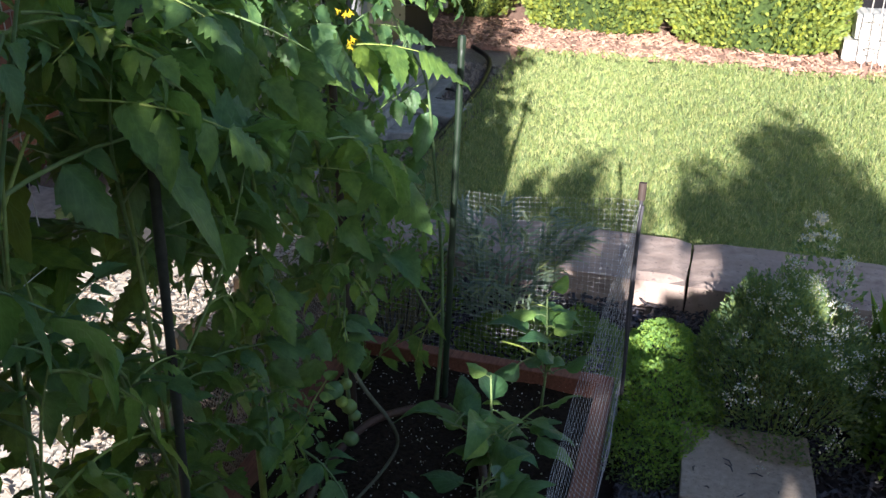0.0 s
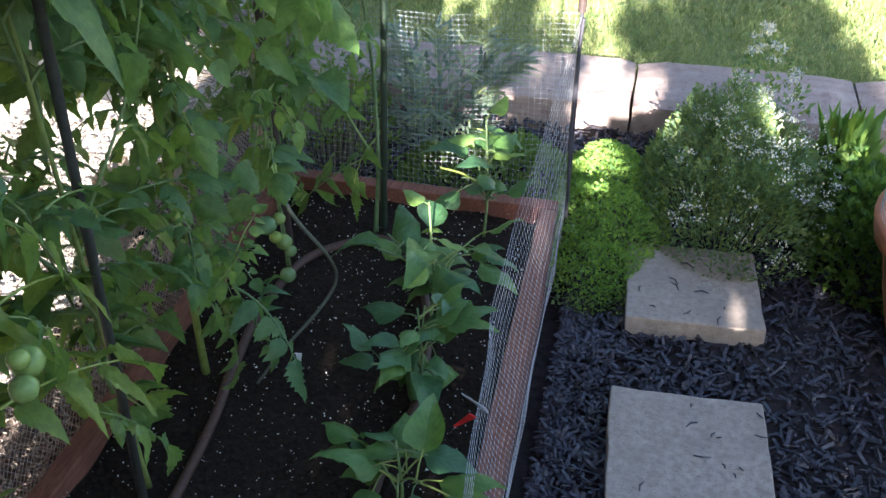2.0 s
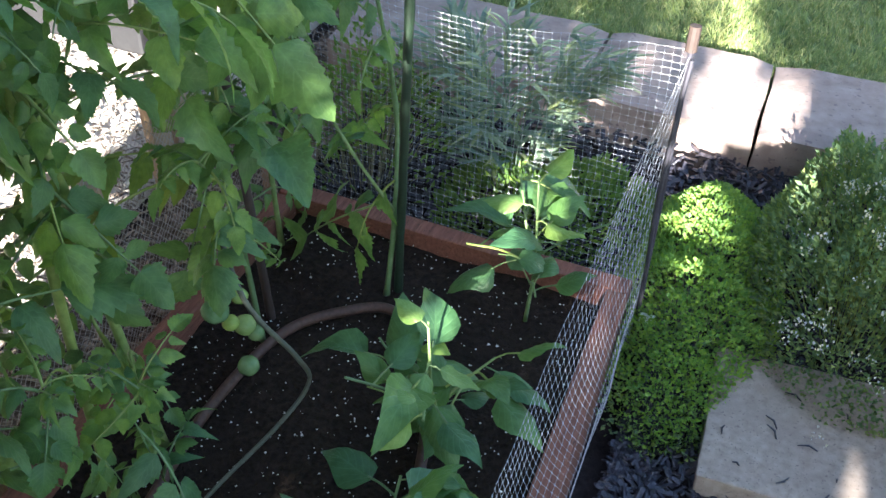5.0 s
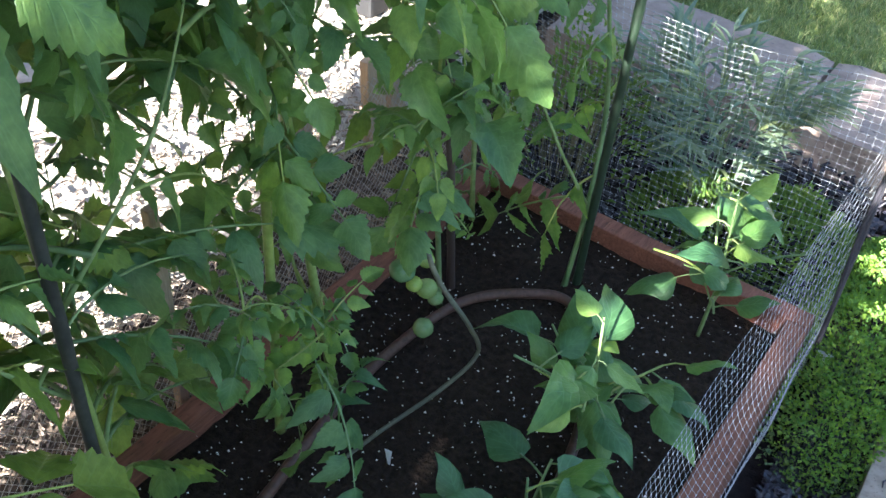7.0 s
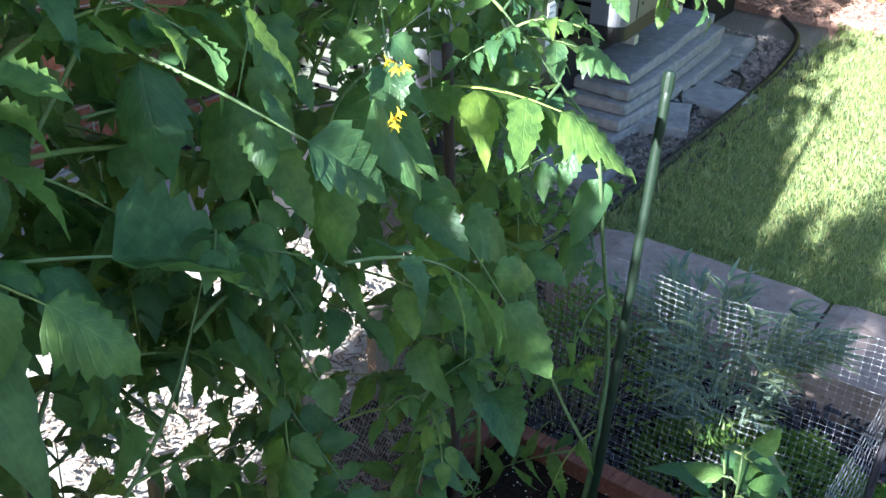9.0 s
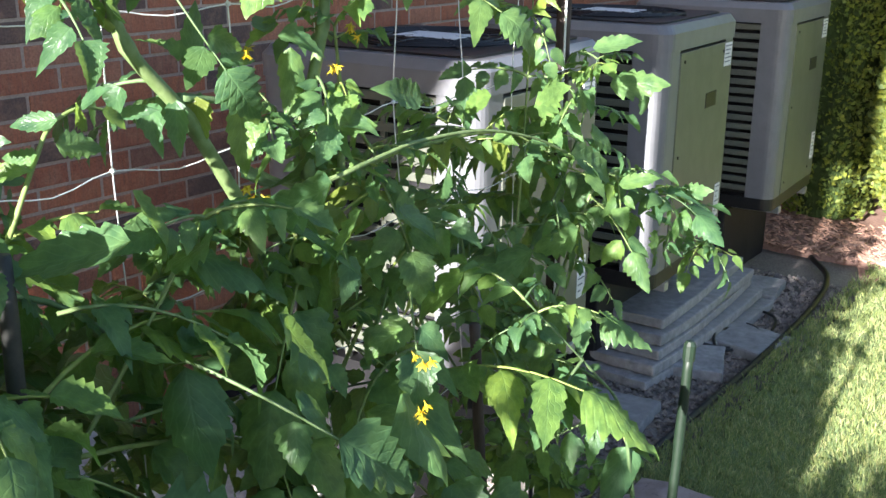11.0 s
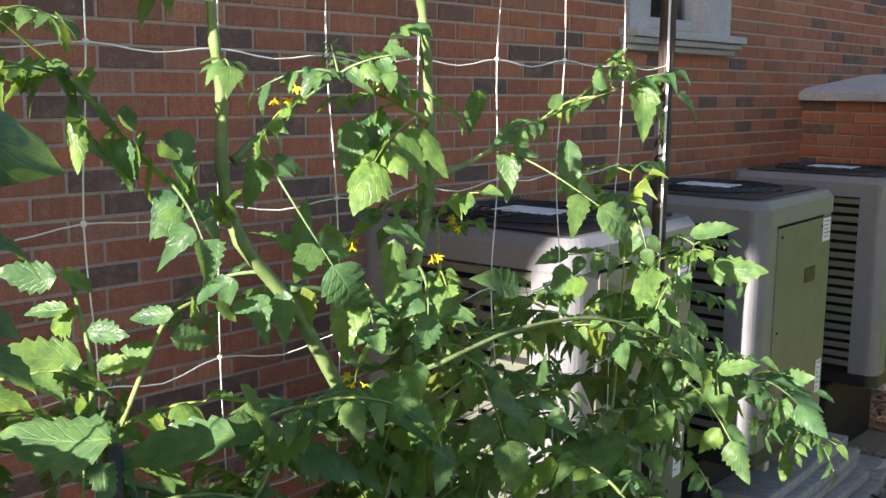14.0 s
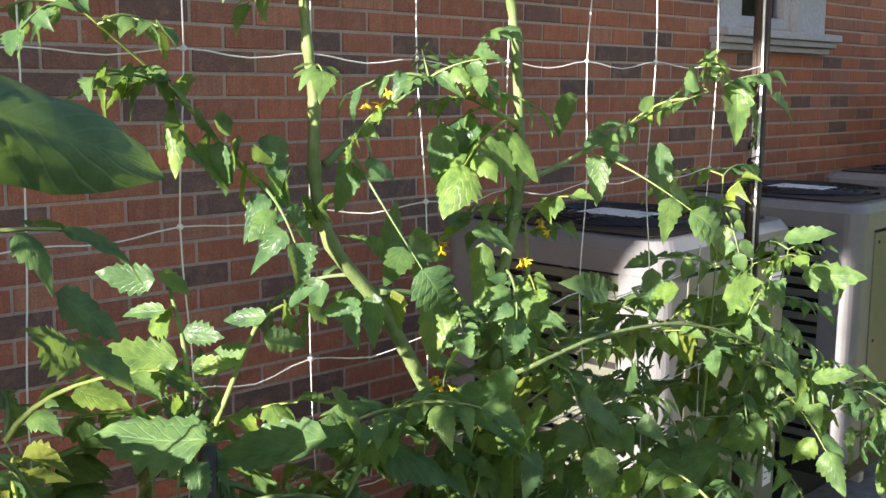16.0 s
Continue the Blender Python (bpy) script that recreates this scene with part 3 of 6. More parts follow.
def ac_unit(at):
    """x from 0 (house side) to AW (lawn side), y along the house; the service panel faces the lawn."""
    u = empty("air_conditioner", at, "grey steel outdoor air conditioner with louvred sides and dark top grille", "air conditioner", "air conditioners by the wall")
    bm = bmesh.new()
    prism(bm, rounded_profile(AW, 0.05), 0.0, 0.05)
    part("base_pan", bm, M_BLACK, u, "black base pan")
    bm = bmesh.new()
    box(bm, 0.05, AW - 0.05, 0.05, AW - 0.05, 0.05, AH - 0.08)
    part("coil", bm, M_COIL, u, "dark inner coil")
    for cx, cy, a0 in ((AW, 0, 270), (AW, AW, 0), (0, AW, 90), (0, 0, 180)):
        bm = bmesh.new()
        r, wide = 0.055, 0.13
        sx, sy = (-1 if cx else 1), (-1 if cy else 1)
        pts = [(cx + sx * wide, cy)]
        ox, oy = cx + sx * r, cy + sy * r
        arc = [(ox - sx * r * math.sin(radians(t)), oy - sy * r * math.cos(radians(t))) for t in range(0, 91, 15)]
        pts += arc + [(cx, cy + sy * wide)]
        th = 0.004
        inner = [(ox - sx * (r - th) * math.sin(radians(t)), oy - sy * (r - th) * math.cos(radians(t))) for t in range(0, 91, 15)]
        loop = pts + ([(cx + sx * wide, cy + sy * th)] + inner + [(cx + sx * th, cy + sy * wide)])[::-1]
        lo = [bm.verts.new((x, y, 0.05)) for x, y in loop]
        hi = [bm.verts.new((x, y, AH - 0.075)) for x, y in loop]
        n = len(loop)
        for k in range(n):
            bm.faces.new((lo[k], lo[(k + 1) % n], hi[(k + 1) % n], hi[k]))
        for k in range(n // 2 - 1):
            bm.faces.new((hi[k], hi[k + 1], hi[n - 2 - k], hi[n - 1 - k]))
            bm.faces.new((lo[k + 1], lo[k], lo[n - 1 - k], lo[n - 2 - k]))
        bmesh.ops.recalc_face_normals(bm, faces=bm.faces[:])
        part("corner_panel", bm, M_AC_EDGE, u, "rounded light grey corner panel", smooth=False)
    # louvres on the two end sides and the house side
    for side in range(3):
        for k in range(19):
            z = 0.075 + k * 0.037
            bm = bmesh.new()
            a, b = 0.13, AW - 0.13
            if side == 0:
                box(bm, a, b, 0.004, 0.016, z, z + 0.022, 0.003)
            elif side == 1:
                box(bm, a, b, AW - 0.016, AW - 0.004, z, z + 0.022, 0.003)
            else:
                box(bm, 0.004, 0.016, a, b, z, z + 0.022, 0.003)
            part("louvre", bm, M_AC, u)
        for c in (0.31, 0.45):
            bm = bmesh.new()
            if side == 0:
                box(bm, c - 0.008, c + 0.008, 0.007, 0.02, 0.05, AH - 0.08)
            elif side == 1:
                box(bm, c - 0.008, c + 0.008, AW - 0.02, AW - 0.007, 0.05, AH - 0.08)
            else:
                box(bm, 0.007, 0.02, c - 0.008, c + 0.008, 0.05, AH - 0.08)
            part("louvre_bar", bm, M_AC, u)
    bm = bmesh.new()
    box(bm, AW - 0.02, AW + 0.004, 0.132, AW - 0.045, 0.052, AH - 0.09, 0.004)
    panel = part("service_panel", bm, M_AC, u, "flat greenish grey service panel")
    bm = bmesh.new()
    box(bm, AW - 0.002, AW + 0.0065, 0.43, 0.55, 0.55, 0.602, 0.002)
    part("handle_recess", bm, M_BLACK, panel, "black recessed handle")
    for ya, yb, za, zb, rows in ((0.615, 0.695, 0.675, 0.755, 5), (0.635, 0.69, 0.13, 0.25, 6)):
        bm = bmesh.new()
        box(bm, AW + 0.002, AW + 0.0065, ya, yb, za, zb)
        lab = part("label", bm, M_PAPER, panel, "white paper rating label")
        bm = bmesh.new()
        for k in range(rows):
            z = zb - 0.008 - k * (zb - za - 0.012) / rows
            box(bm, AW + 0.005, AW + 0.0075, ya + 0.006, yb - 0.006 - 0.012 * (k % 3), z - 0.004, z)
        part("print", bm, M_PRINT, lab)
    for y, z in ((0.17, 0.73), (0.17, 0.42), (0.60, 0.73), (0.17, 0.1), (0.6, 0.1)):
        bm = bmesh.new()
        cylinder(bm, (AW, y, z), (AW + 0.008, y, z), 0.005, 8)
        part("screw", bm, M_BLACK, panel)
    bm = bmesh.new()
    prism(bm, rounded_profile(AW + 0.012, 0.06), 0, 0.055)
    prism(bm, rounded_profile(AW + 0.012, 0.06), 0.055, 0.08, 0.05)
    for v in bm.verts:
        v.co += Vector((-0.006, -0.006, AH - 0.08))
    top = part("top_cover", bm, M_AC_EDGE, u, "pressed grey steel top cover")
    bm = bmesh.new()
    prism(bm, rounded_profile(AW - 0.10, 0.05), AH + 0.0015, AH + 0.006)
    for v in bm.verts:
        v.co += Vector((0.05, 0.05, 0))
    part("top_well", bm, M_BLACK, top, "black recessed top")
    bm = bmesh.new()
    c = AW / 2
    for r in (0.08, 0.12, 0.16, 0.20, 0.24, 0.28):
        ring = [(c + r * math.cos(a * math.tau / 28), c + r * math.sin(a * math.tau / 28), AH + 0.012) for a in range(29)]
        tube(bm, ring, 0.003, 4, False)
    for a in range(8):
        d = Vector((math.cos(a * math.pi / 4), math.sin(a * math.pi / 4), 0))
        cylinder(bm, Vector((c, c, AH + 0.014)) + d * 0.07, Vector((c, c, AH + 0.010)) + d * 0.30, 0.003, 4)
    part("fan_grille", bm, M_BLACK, top, "round black wire fan grille")
    bm = bmesh.new()
    cylinder(bm, (c, c, AH + 0.006), (c, c, AH + 0.012), 0.10, 24)
    part("fan_cap", bm, M_BLACK, top, "round black motor cap")
    bm = bmesh.new()
    box(bm, c - 0.11, c + 0.11, c - 0.07, c + 0.07, AH + 0.013, AH + 0.016, 0.001)
    part("top_label", bm, M_PAPER, top, "pale rectangular label on the fan guard")
    for y in (0.12, AW - 0.16):
        bm = bmesh.new()
        box(bm, 0.02, AW + 0.01, y, y + 0.04, -0.03, 0.0, 0.003)
        part("foot_rail", bm, M_GALV, u, "galvanised foot rail")
    return u


AC_PLACES = [(-1.83, 2.13), (-1.868, 3.20), (-1.905, 4.41)]
AC_SCALE = 0.66 / AW
ac = ac_unit((*AC_PLACES[1], 0.42))
ac.matrix_basis = pose(*AC_PLACES[1], 0.42, 0, 0, 3.4) @ Matrix.Diagonal((AC_SCALE, AC_SCALE, 1, 1))
for k in (0, 2):
    copy_thing(ac, pose(*AC_PLACES[k], 0.42, 0, 0, 3.4))
# plinths beneath
for x, y in AC_PLACES:
    bm = bmesh.new()
    box(bm, x + 0.05, x + 0.46, y + 0.06, y + 0.60, 0.03, 0.395, 0.01, 0.003, 6, y)
    tagged(link_bm("concrete_plinth", bm, M_COIL), "dark grey plinth under an air conditioner", "plinth", "plinths")
# loose slabs stacked along the lawn side
for k in range(5):
    bm = bmesh.new()
    w = 0.26 - 0.014 * k
    box(bm, 0, w, 0, 1.05 - 0.05 * k, 0, 0.038, 0.008, 0.004, 7, k * 3.1)
    for v in bm.verts:
        v.co.x += 0.035 * math.sin(v.co.y * 2.2 + 0.5 * k) - 0.02
    ob = link_bm("stacked_slab", bm, M_SLATE)
    ob.matrix_basis = pose(-1.43, 3.22 + 0.04 * k, 0.075 + 0.041 * k, 0, 0, -2 + 1.3 * (k % 3))
    tagged(ob, "weathered grey slab in a stack beside the air conditioner", "slab", "stacked slabs")
for k, (x, y, rz) in enumerate(((-1.38, 4.27, 8), (-1.21, 3.72, -12), (-1.24, 3.36, 20), (-1.3, 2.85, 6))):
    bm = bmesh.new()
    box(bm, 0, 0.24, 0, 0.24, 0, 0.04, 0.008, 0.005, 6, k * 2.7)
    ob = link_bm("loose_slab", bm, M_SLATE)
    ob.matrix_basis = pose(x, y, 0.075, 0, 0, rz)
    tagged(ob, "loose flat grey slab lying on the gravel", "slab", "loose slabs")

# ---- nets, stakes and trellis ----
def mesh_net(name, at, nu, nv, r, mat, parent, label="", diamond=False, knots=False):
    """A net of thin strands: at(u, v) gives the place of crossing u, v; cells are square or, for wire, hexagon-like."""
    vs, fs = [], []

    def strand(pts):
        k0 = len(vs)
        if knots:
            pts = [q for a, b in zip(pts, pts[1:]) for q in (a, a.lerp(b, 0.22), a.lerp(b, 0.78))] + [pts[-1]]
        for i, p in enumerate(pts):
            rr = r * (2.4 if i % 3 == 0 else 0.85) if knots else r
            d = (pts[min(i + 1, len(pts) - 1)] - pts[max(i - 1, 0)]).normalized()
            a = d.cross(Vector((0.31, 0.53, 0.79))).normalized()
            b = d.cross(a)
            for q in range(3):
                vs.append(p + (a * math.cos(q * 2.094) + b * math.sin(q * 2.094)) * rr)
        for i in range(len(pts) - 1):
            for q in range(3):
                s, e = k0 + 3 * i, k0 + 3 * i + 3
                fs.append((s + q, s + (q + 1) % 3, e + (q + 1) % 3, e + q))

    if diamond:
        for u in range(-nv, nu + 1, 2):
            for sgn in (1, -1):
                pts = [at(u + k if sgn > 0 else u + nv - k, k) for k in range(nv + 1) if 0 <= (u + k if sgn > 0 else u + nv - k) <= nu]
                if len(pts) > 1:
                    strand(pts)
    else:
        for u in range(nu + 1):
            strand([at(u, v) for v in range(nv + 1)])
        for v in range(nv + 1):
            strand([at(u, v) for u in range(nu + 1)])
    ob = raw(name, vs, fs, mat, parent, label)
    return tagged(ob, kind="stuff")


fence = empty("net_fence", (0.0, 1.70, 0.0), "white plastic mesh fence on thin dark posts round the raised bed", "net fence")
FINV = fence.matrix_basis.inverted()


def held(ob, parent_inverse):
    ob.matrix_parent_inverse = parent_inverse
    return ob


for x, y, z in ((-0.006, 1.712, 0.645), (-0.775, 1.79, 0.60), (0.055, -0.55, 0.6)):
    bm = bmesh.new()
    tube(bm, [(x, y, -0.02), (x + 0.002, y, z * 0.5), (x, y + 0.003, z)], [0.0045, 0.004, 0.0045], 8)
    held(part("post", bm, M_CORD, fence, "thin dark fence post"), FINV)
bm = bmesh.new()
cylinder(bm, (-0.006, 1.712, 0.615), (-0.006, 1.716, 0.655), 0.009, 10)
held(part("post_cap", bm, M_WOODPOLE, fence, "brown post cap"), FINV)
CELL = 0.0138


def right_net(u, v):
    """The long side: held up at the far post, slumped inwards over the board along the bed."""
    y = 1.71 - u * CELL
    s = v / 18
    off = 1.71 - y
    up = math.exp(-off / 0.17)
    foot = Vector((-0.012 + 0.010 * min(1.0, off), y, 0.062 - 0.03 * up))
    top = Vector((-0.006 - 0.080 * (1 - math.exp(-off / 0.2)) + 0.055 * max(0.0, min(1.0, (off - 0.6) / 0.6)), y + 0.02 * math.sin(u * 0.14), 0.295 + 0.31 * up + 0.012 * math.sin(u * 0.092)))
    rise = Vector((foot.x + 0.004, y, 0.15))
    p = foot.lerp(rise, s / 0.3) if s < 0.3 else rise.lerp(top, (s - 0.3) / 0.7)
    bow = math.sin(max(0.0, s - 0.3) / 0.7 * math.pi)
    return p + Vector((-0.010 * bow, 0, -0.014 * bow * (1 - up))) + noise.noise_vector(Vector((u * 0.10, v * 0.18, 7))) * 0.006


def far_net(u, v):
    x = -0.006 - u * CELL
    s = v / 36
    sag = -0.035 * math.sin(min(1.0, u / 55) * math.pi) ** 2
    z = 0.11 + (0.60 + sag - 0.11) * s + 0.004 * noise.noise(Vector((u * 0.21, v * 0.21, 2)))
    y = 1.735 + 0.035 * (u / 55) + 0.03 * math.sin(s * 3.0) + 0.012 * noise.noise(Vector((u * 0.11, v * 0.16, 3)))
    return Vector((x, y, z))


held(mesh_net("side_net", right_net, 164, 18, 0.00028, M_NET, fence, "white square mesh, slack", knots=True), FINV)
held(mesh_net("end_net", far_net, 55, 36, 0.0002, M_NET, fence, "white square mesh, sagging", knots=True), FINV)
bm = bmesh.new()
tube(bm, [right_net(0, v) + Vector((0.006, -0.003, 0)) for v in range(19)], 0.0038, 6)
held(part("edge_cord", bm, M_CORD, fence, "dark twisted edge cord"), FINV)
bm = bmesh.new()
box(bm, 0.0, 0.03, 1.70, 1.712, 0.065, 0.082, 0.003)
held(part("clip", bm, M_WHITE, fence, "white plastic clip"), FINV)

wire = empty("chicken_wire", (-0.80, 1.2, 0.0), "low chicken wire fence beside the raised bed", "wire fence")


def wire_at(u, v):
    return Vector((-0.80 + 0.008 * noise.noise(Vector((u * 0.12, v * 0.15, 9))), 0.0 + u * 0.0075, 0.03 + v * 0.0095))


held(mesh_net("wire_mesh", wire_at, 240, 44, 0.0006, M_WIRE, wire, "galvanised hexagonal wire", diamond=True), wire.matrix_basis.inverted())
for y in (0.1, 0.95, 1.79):
    bm = bmesh.new()
    box(bm, -0.815, -0.797, y, y + 0.018, -0.02, 0.48, 0.003)
    held(part("stake", bm, M_PALEWOOD, wire, "pale wooden stake"), wire.matrix_basis.inverted())

# short pale pickets beyond the wire
for k, (x, y, h, w) in enumerate(((-1.06, 1.46, 0.22, 0.07), (-1.07, 1.55, 0.2, 0.06), (-1.05, 1.76, 0.24, 0.07), (-1.07, 1.86, 0.22, 0.06))):
    bm = bmesh.new()
    box(bm, -0.011, 0.011, 0, w, 0, h, 0.003, 0.002, 4, k)
    ob = link_bm("picket", bm, M_PALEWOOD)
    ob.matrix_basis = pose(x, y, 0.0, 3, -4 + 2 * k, 5)
    tagged(ob, "short pale wooden picket stuck in the dry ground", "picket", "pickets")

# stakes
def stake(name, base, top, r, mat, label, extra=None):
    e = empty(name, base, label, "stake")
    inv = e.matrix_basis.inverted()
    bm = bmesh.new()
    a, b = Vector(base), Vector(top)
    n = 26
    tube(bm, [a.lerp(b, k / n) + noise.noise_vector(Vector((k * 0.7, base[0] * 9, 1))) * r * 0.18 for k in range(n + 1)], [r * (1.12 if k % 5 == 2 else 1.0) for k in range(n + 1)], 10)
    held(part("pole", bm, mat, e, smooth=True), inv)
    if extra:
        extra(e, inv, a, b)
    return e


def cap_of(mat, label):
    def make(e, inv, a, b):
        bm = bmesh.new()
        d = (b - a).normalized()
        tube(bm, [b - d * 0.02, b + d * 0.004, b + d * 0.010], [0.0095, 0.0095, 0.006], 10)
        held(part("cap", bm, mat, e, label), inv)
    return make


def tapes(e, inv, a, b):
    for z0, z1 in ((1.47, 1.56), (1.0, 1.04), (0.0, 0.85)):
        bm = bmesh.new()
        p, q = a.lerp(b, (z0 - a.z) / (b.z - a.z)), a.lerp(b, (z1 - a.z) / (b.z - a.z))
        cylinder(bm, p, q, 0.0138, 10)
        held(part("tape", bm, M_BLACK, e, "black tape wrap"), inv)
    bm = bmesh.new()
    tube(bm, [Vector((a.x + 0.012, a.y - 0.012, z)) + noise.noise_vector(Vector((z * 8, 1, 1))) * 0.002 for z in np.linspace(0.9, 2.5, 30)], 0.0022, 5)
    held(part("cord", bm, M_STRING, e, "white cord along the pole"), inv)


stake("garden_stake", (-0.425, 1.585, 0.03), (-0.413, 1.632, 0.965), 0.0078, M_STAKE, "green coated garden stake holding up a tomato", cap_of(M_STAKE, "green end cap"))
stake("garden_stake", (-0.602, 1.44, 0.03), (-0.600, 1.335, 1.05), 0.0075, M_WOODPOLE, "brown garden stake among the tomatoes")
stake("garden_stake", (-0.60, 0.662, 0.03), (-0.60, 0.674, 1.315), 0.0078, M_DARKSTAKE, "dark weathered garden stake with a flat top")
stake("trellis_pole", (-0.75, 1.80, -0.02), (-0.75, 1.805, 2.6), 0.0125, M_WOODPOLE, "brown wooden trellis pole with black tape and a white cord", tapes)
stake("trellis_pole", (-0.75, -0.62, -0.02), (-0.75, -0.62, 2.6), 0.0125, M_WOODPOLE, "brown wooden trellis pole at the near end of the bed")

trellis = empty("trellis_net", (-0.745, 1.79, 1.0), "white string trellis net tied to wooden poles", "trellis net")
TINV = trellis.matrix_basis.inverted()
TY, TZ = 0.1505, 0.1535


def knot(u, v):
    """Crossing u from the far pole towards the near one, row v from below; strings sag and lean a little."""
    y = 1.79 - u * TY + 0.012 * noise.noise(Vector((u * 1.7, v * 1.3, 0)))
    z = 1.645 + (v - 8) * TZ - 0.007 * u * (v < 8) * 0.25 + 0.010 * noise.noise(Vector((u * 1.1, v * 1.9, 5)))
    x = -0.735 + 0.018 * noise.noise(Vector((u * 0.9, v * 1.1, 8)))
    return Vector((x, y, z))


for u in range(1, 16):
    bm = bmesh.new()
    tube(bm, smooth_line([knot(u, v) for v in range(3, 15)], 4), 0.0009, 5)
    held(part("upright_string", bm, M_STRING, trellis), TINV)
for v in range(3, 15):
    bm = bmesh.new()
    pts = []
    for u in range(17):
        pts.append(knot(u, v))
        if u < 16:
            m = (knot(u, v) + knot(u + 1, v)) / 2
            pts.append(m + Vector((0, 0, -0.006 - 0.012 * abs(noise.noise(Vector((u * 3.3, v * 2.1, 1)))))))
    tube(bm, smooth_line(pts, 3), 0.0008, 5)
    held(part("cross_string", bm, M_STRING, trellis), TINV)
    for u in range(1, 12):
        bm = bmesh.new()
        bmesh.ops.create_icosphere(bm, subdivisions=1, radius=0.0036)
        bmesh.ops.translate(bm, verts=bm.verts[:], vec=knot(u, v))
        held(part("knot", bm, M_STRING, trellis), TINV)

# ---- plants ----
def leaflet(vs, fs, base, out, up, length, width, teeth, droop, fold, rg, n=7):
    """A leaflet: a folded, drooping, toothed blade with its midrib along out. Five vertices a row: rib, two on one side, two on the other."""
    side = out.cross(up).normalized()
    k = len(vs)
    p1, p2 = rg.uniform(0, 6), rg.uniform(0, 6)
    curl = rg.uniform(-1.1, 0.45)
    hook = rg.uniform(-0.12, 0.12)
    for i in range(n + 1):
        t = i / n
        # ovate outline: full near the base, drawn out to a point
        w = width * math.sin(math.pi * t ** 0.62) ** 0.8 * (1.06 - 0.35 * t) if 0 < i < n else 0.0
        c = base + out * (length * t * (1 - 0.12 * droop * t)) + up * (-droop * length * t * t + 0.03 * length * math.sin(t * 6 + p1)) + side * (hook * length * t * t)
        vs.append(c)
        for sgn, ph in ((1, p1), (-1, p2)):
            ws = w * (1 + 0.10 * math.sin(t * 7 + ph))
            back = Vector((0, 0, 0))
            if teeth and 0 < i < n:
                odd = (i + (sgn > 0)) % 2
                near_tip = min(1.0, (1 - t) * 2.2)
                ws *= 1 + (0.5 if odd else -1.0) * teeth * near_tip
                back = out * (length / n * (0.45 if odd else -0.05) * near_tip)
            full = fold * ws + rg.uniform(-0.09, 0.09) * width + curl * ws * ws / max(width, 1e-4) * 0.9
            half = fold * ws * 0.5 + curl * ws * ws / max(width, 1e-4) * 0.2 + (0.10 if (i + (sgn > 0)) % 2 else -0.07) * min(ws, width) * (1 if teeth else 0.4)
            vs.append(c + side * (sgn * ws * 0.52) + up * half + back * 0.4)
            vs.append(c + side * (sgn * ws) + up * full + back)
    for i in range(n):
        a, b = k + 5 * i, k + 5 * i + 5
        fs += [(a, a + 1, b + 1, b), (a + 1, a + 2, b + 2, b + 1), (a + 3, a, b, b + 3), (a + 4, a + 3, b + 3, b + 4)]


def rib_uv(me, spans):
    """u across each leaflet, v along it, for the veins; spans: first vertex and steps of each leaflet."""
    per = np.zeros((len(me.vertices), 2))
    for k, n in spans:
        for i in range(n + 1):
            per[k + 5 * i:k + 5 * i + 5] = [(u, i / n) for u in (0.5, 0.76, 1.0, 0.24, 0.0)]
    idx = np.zeros(len(me.loops), dtype=np.int32)
    me.loops.foreach_get("vertex_index", idx)
    me.uv_layers.new(name="UVMap").data.foreach_set("uv", per[idx].ravel())


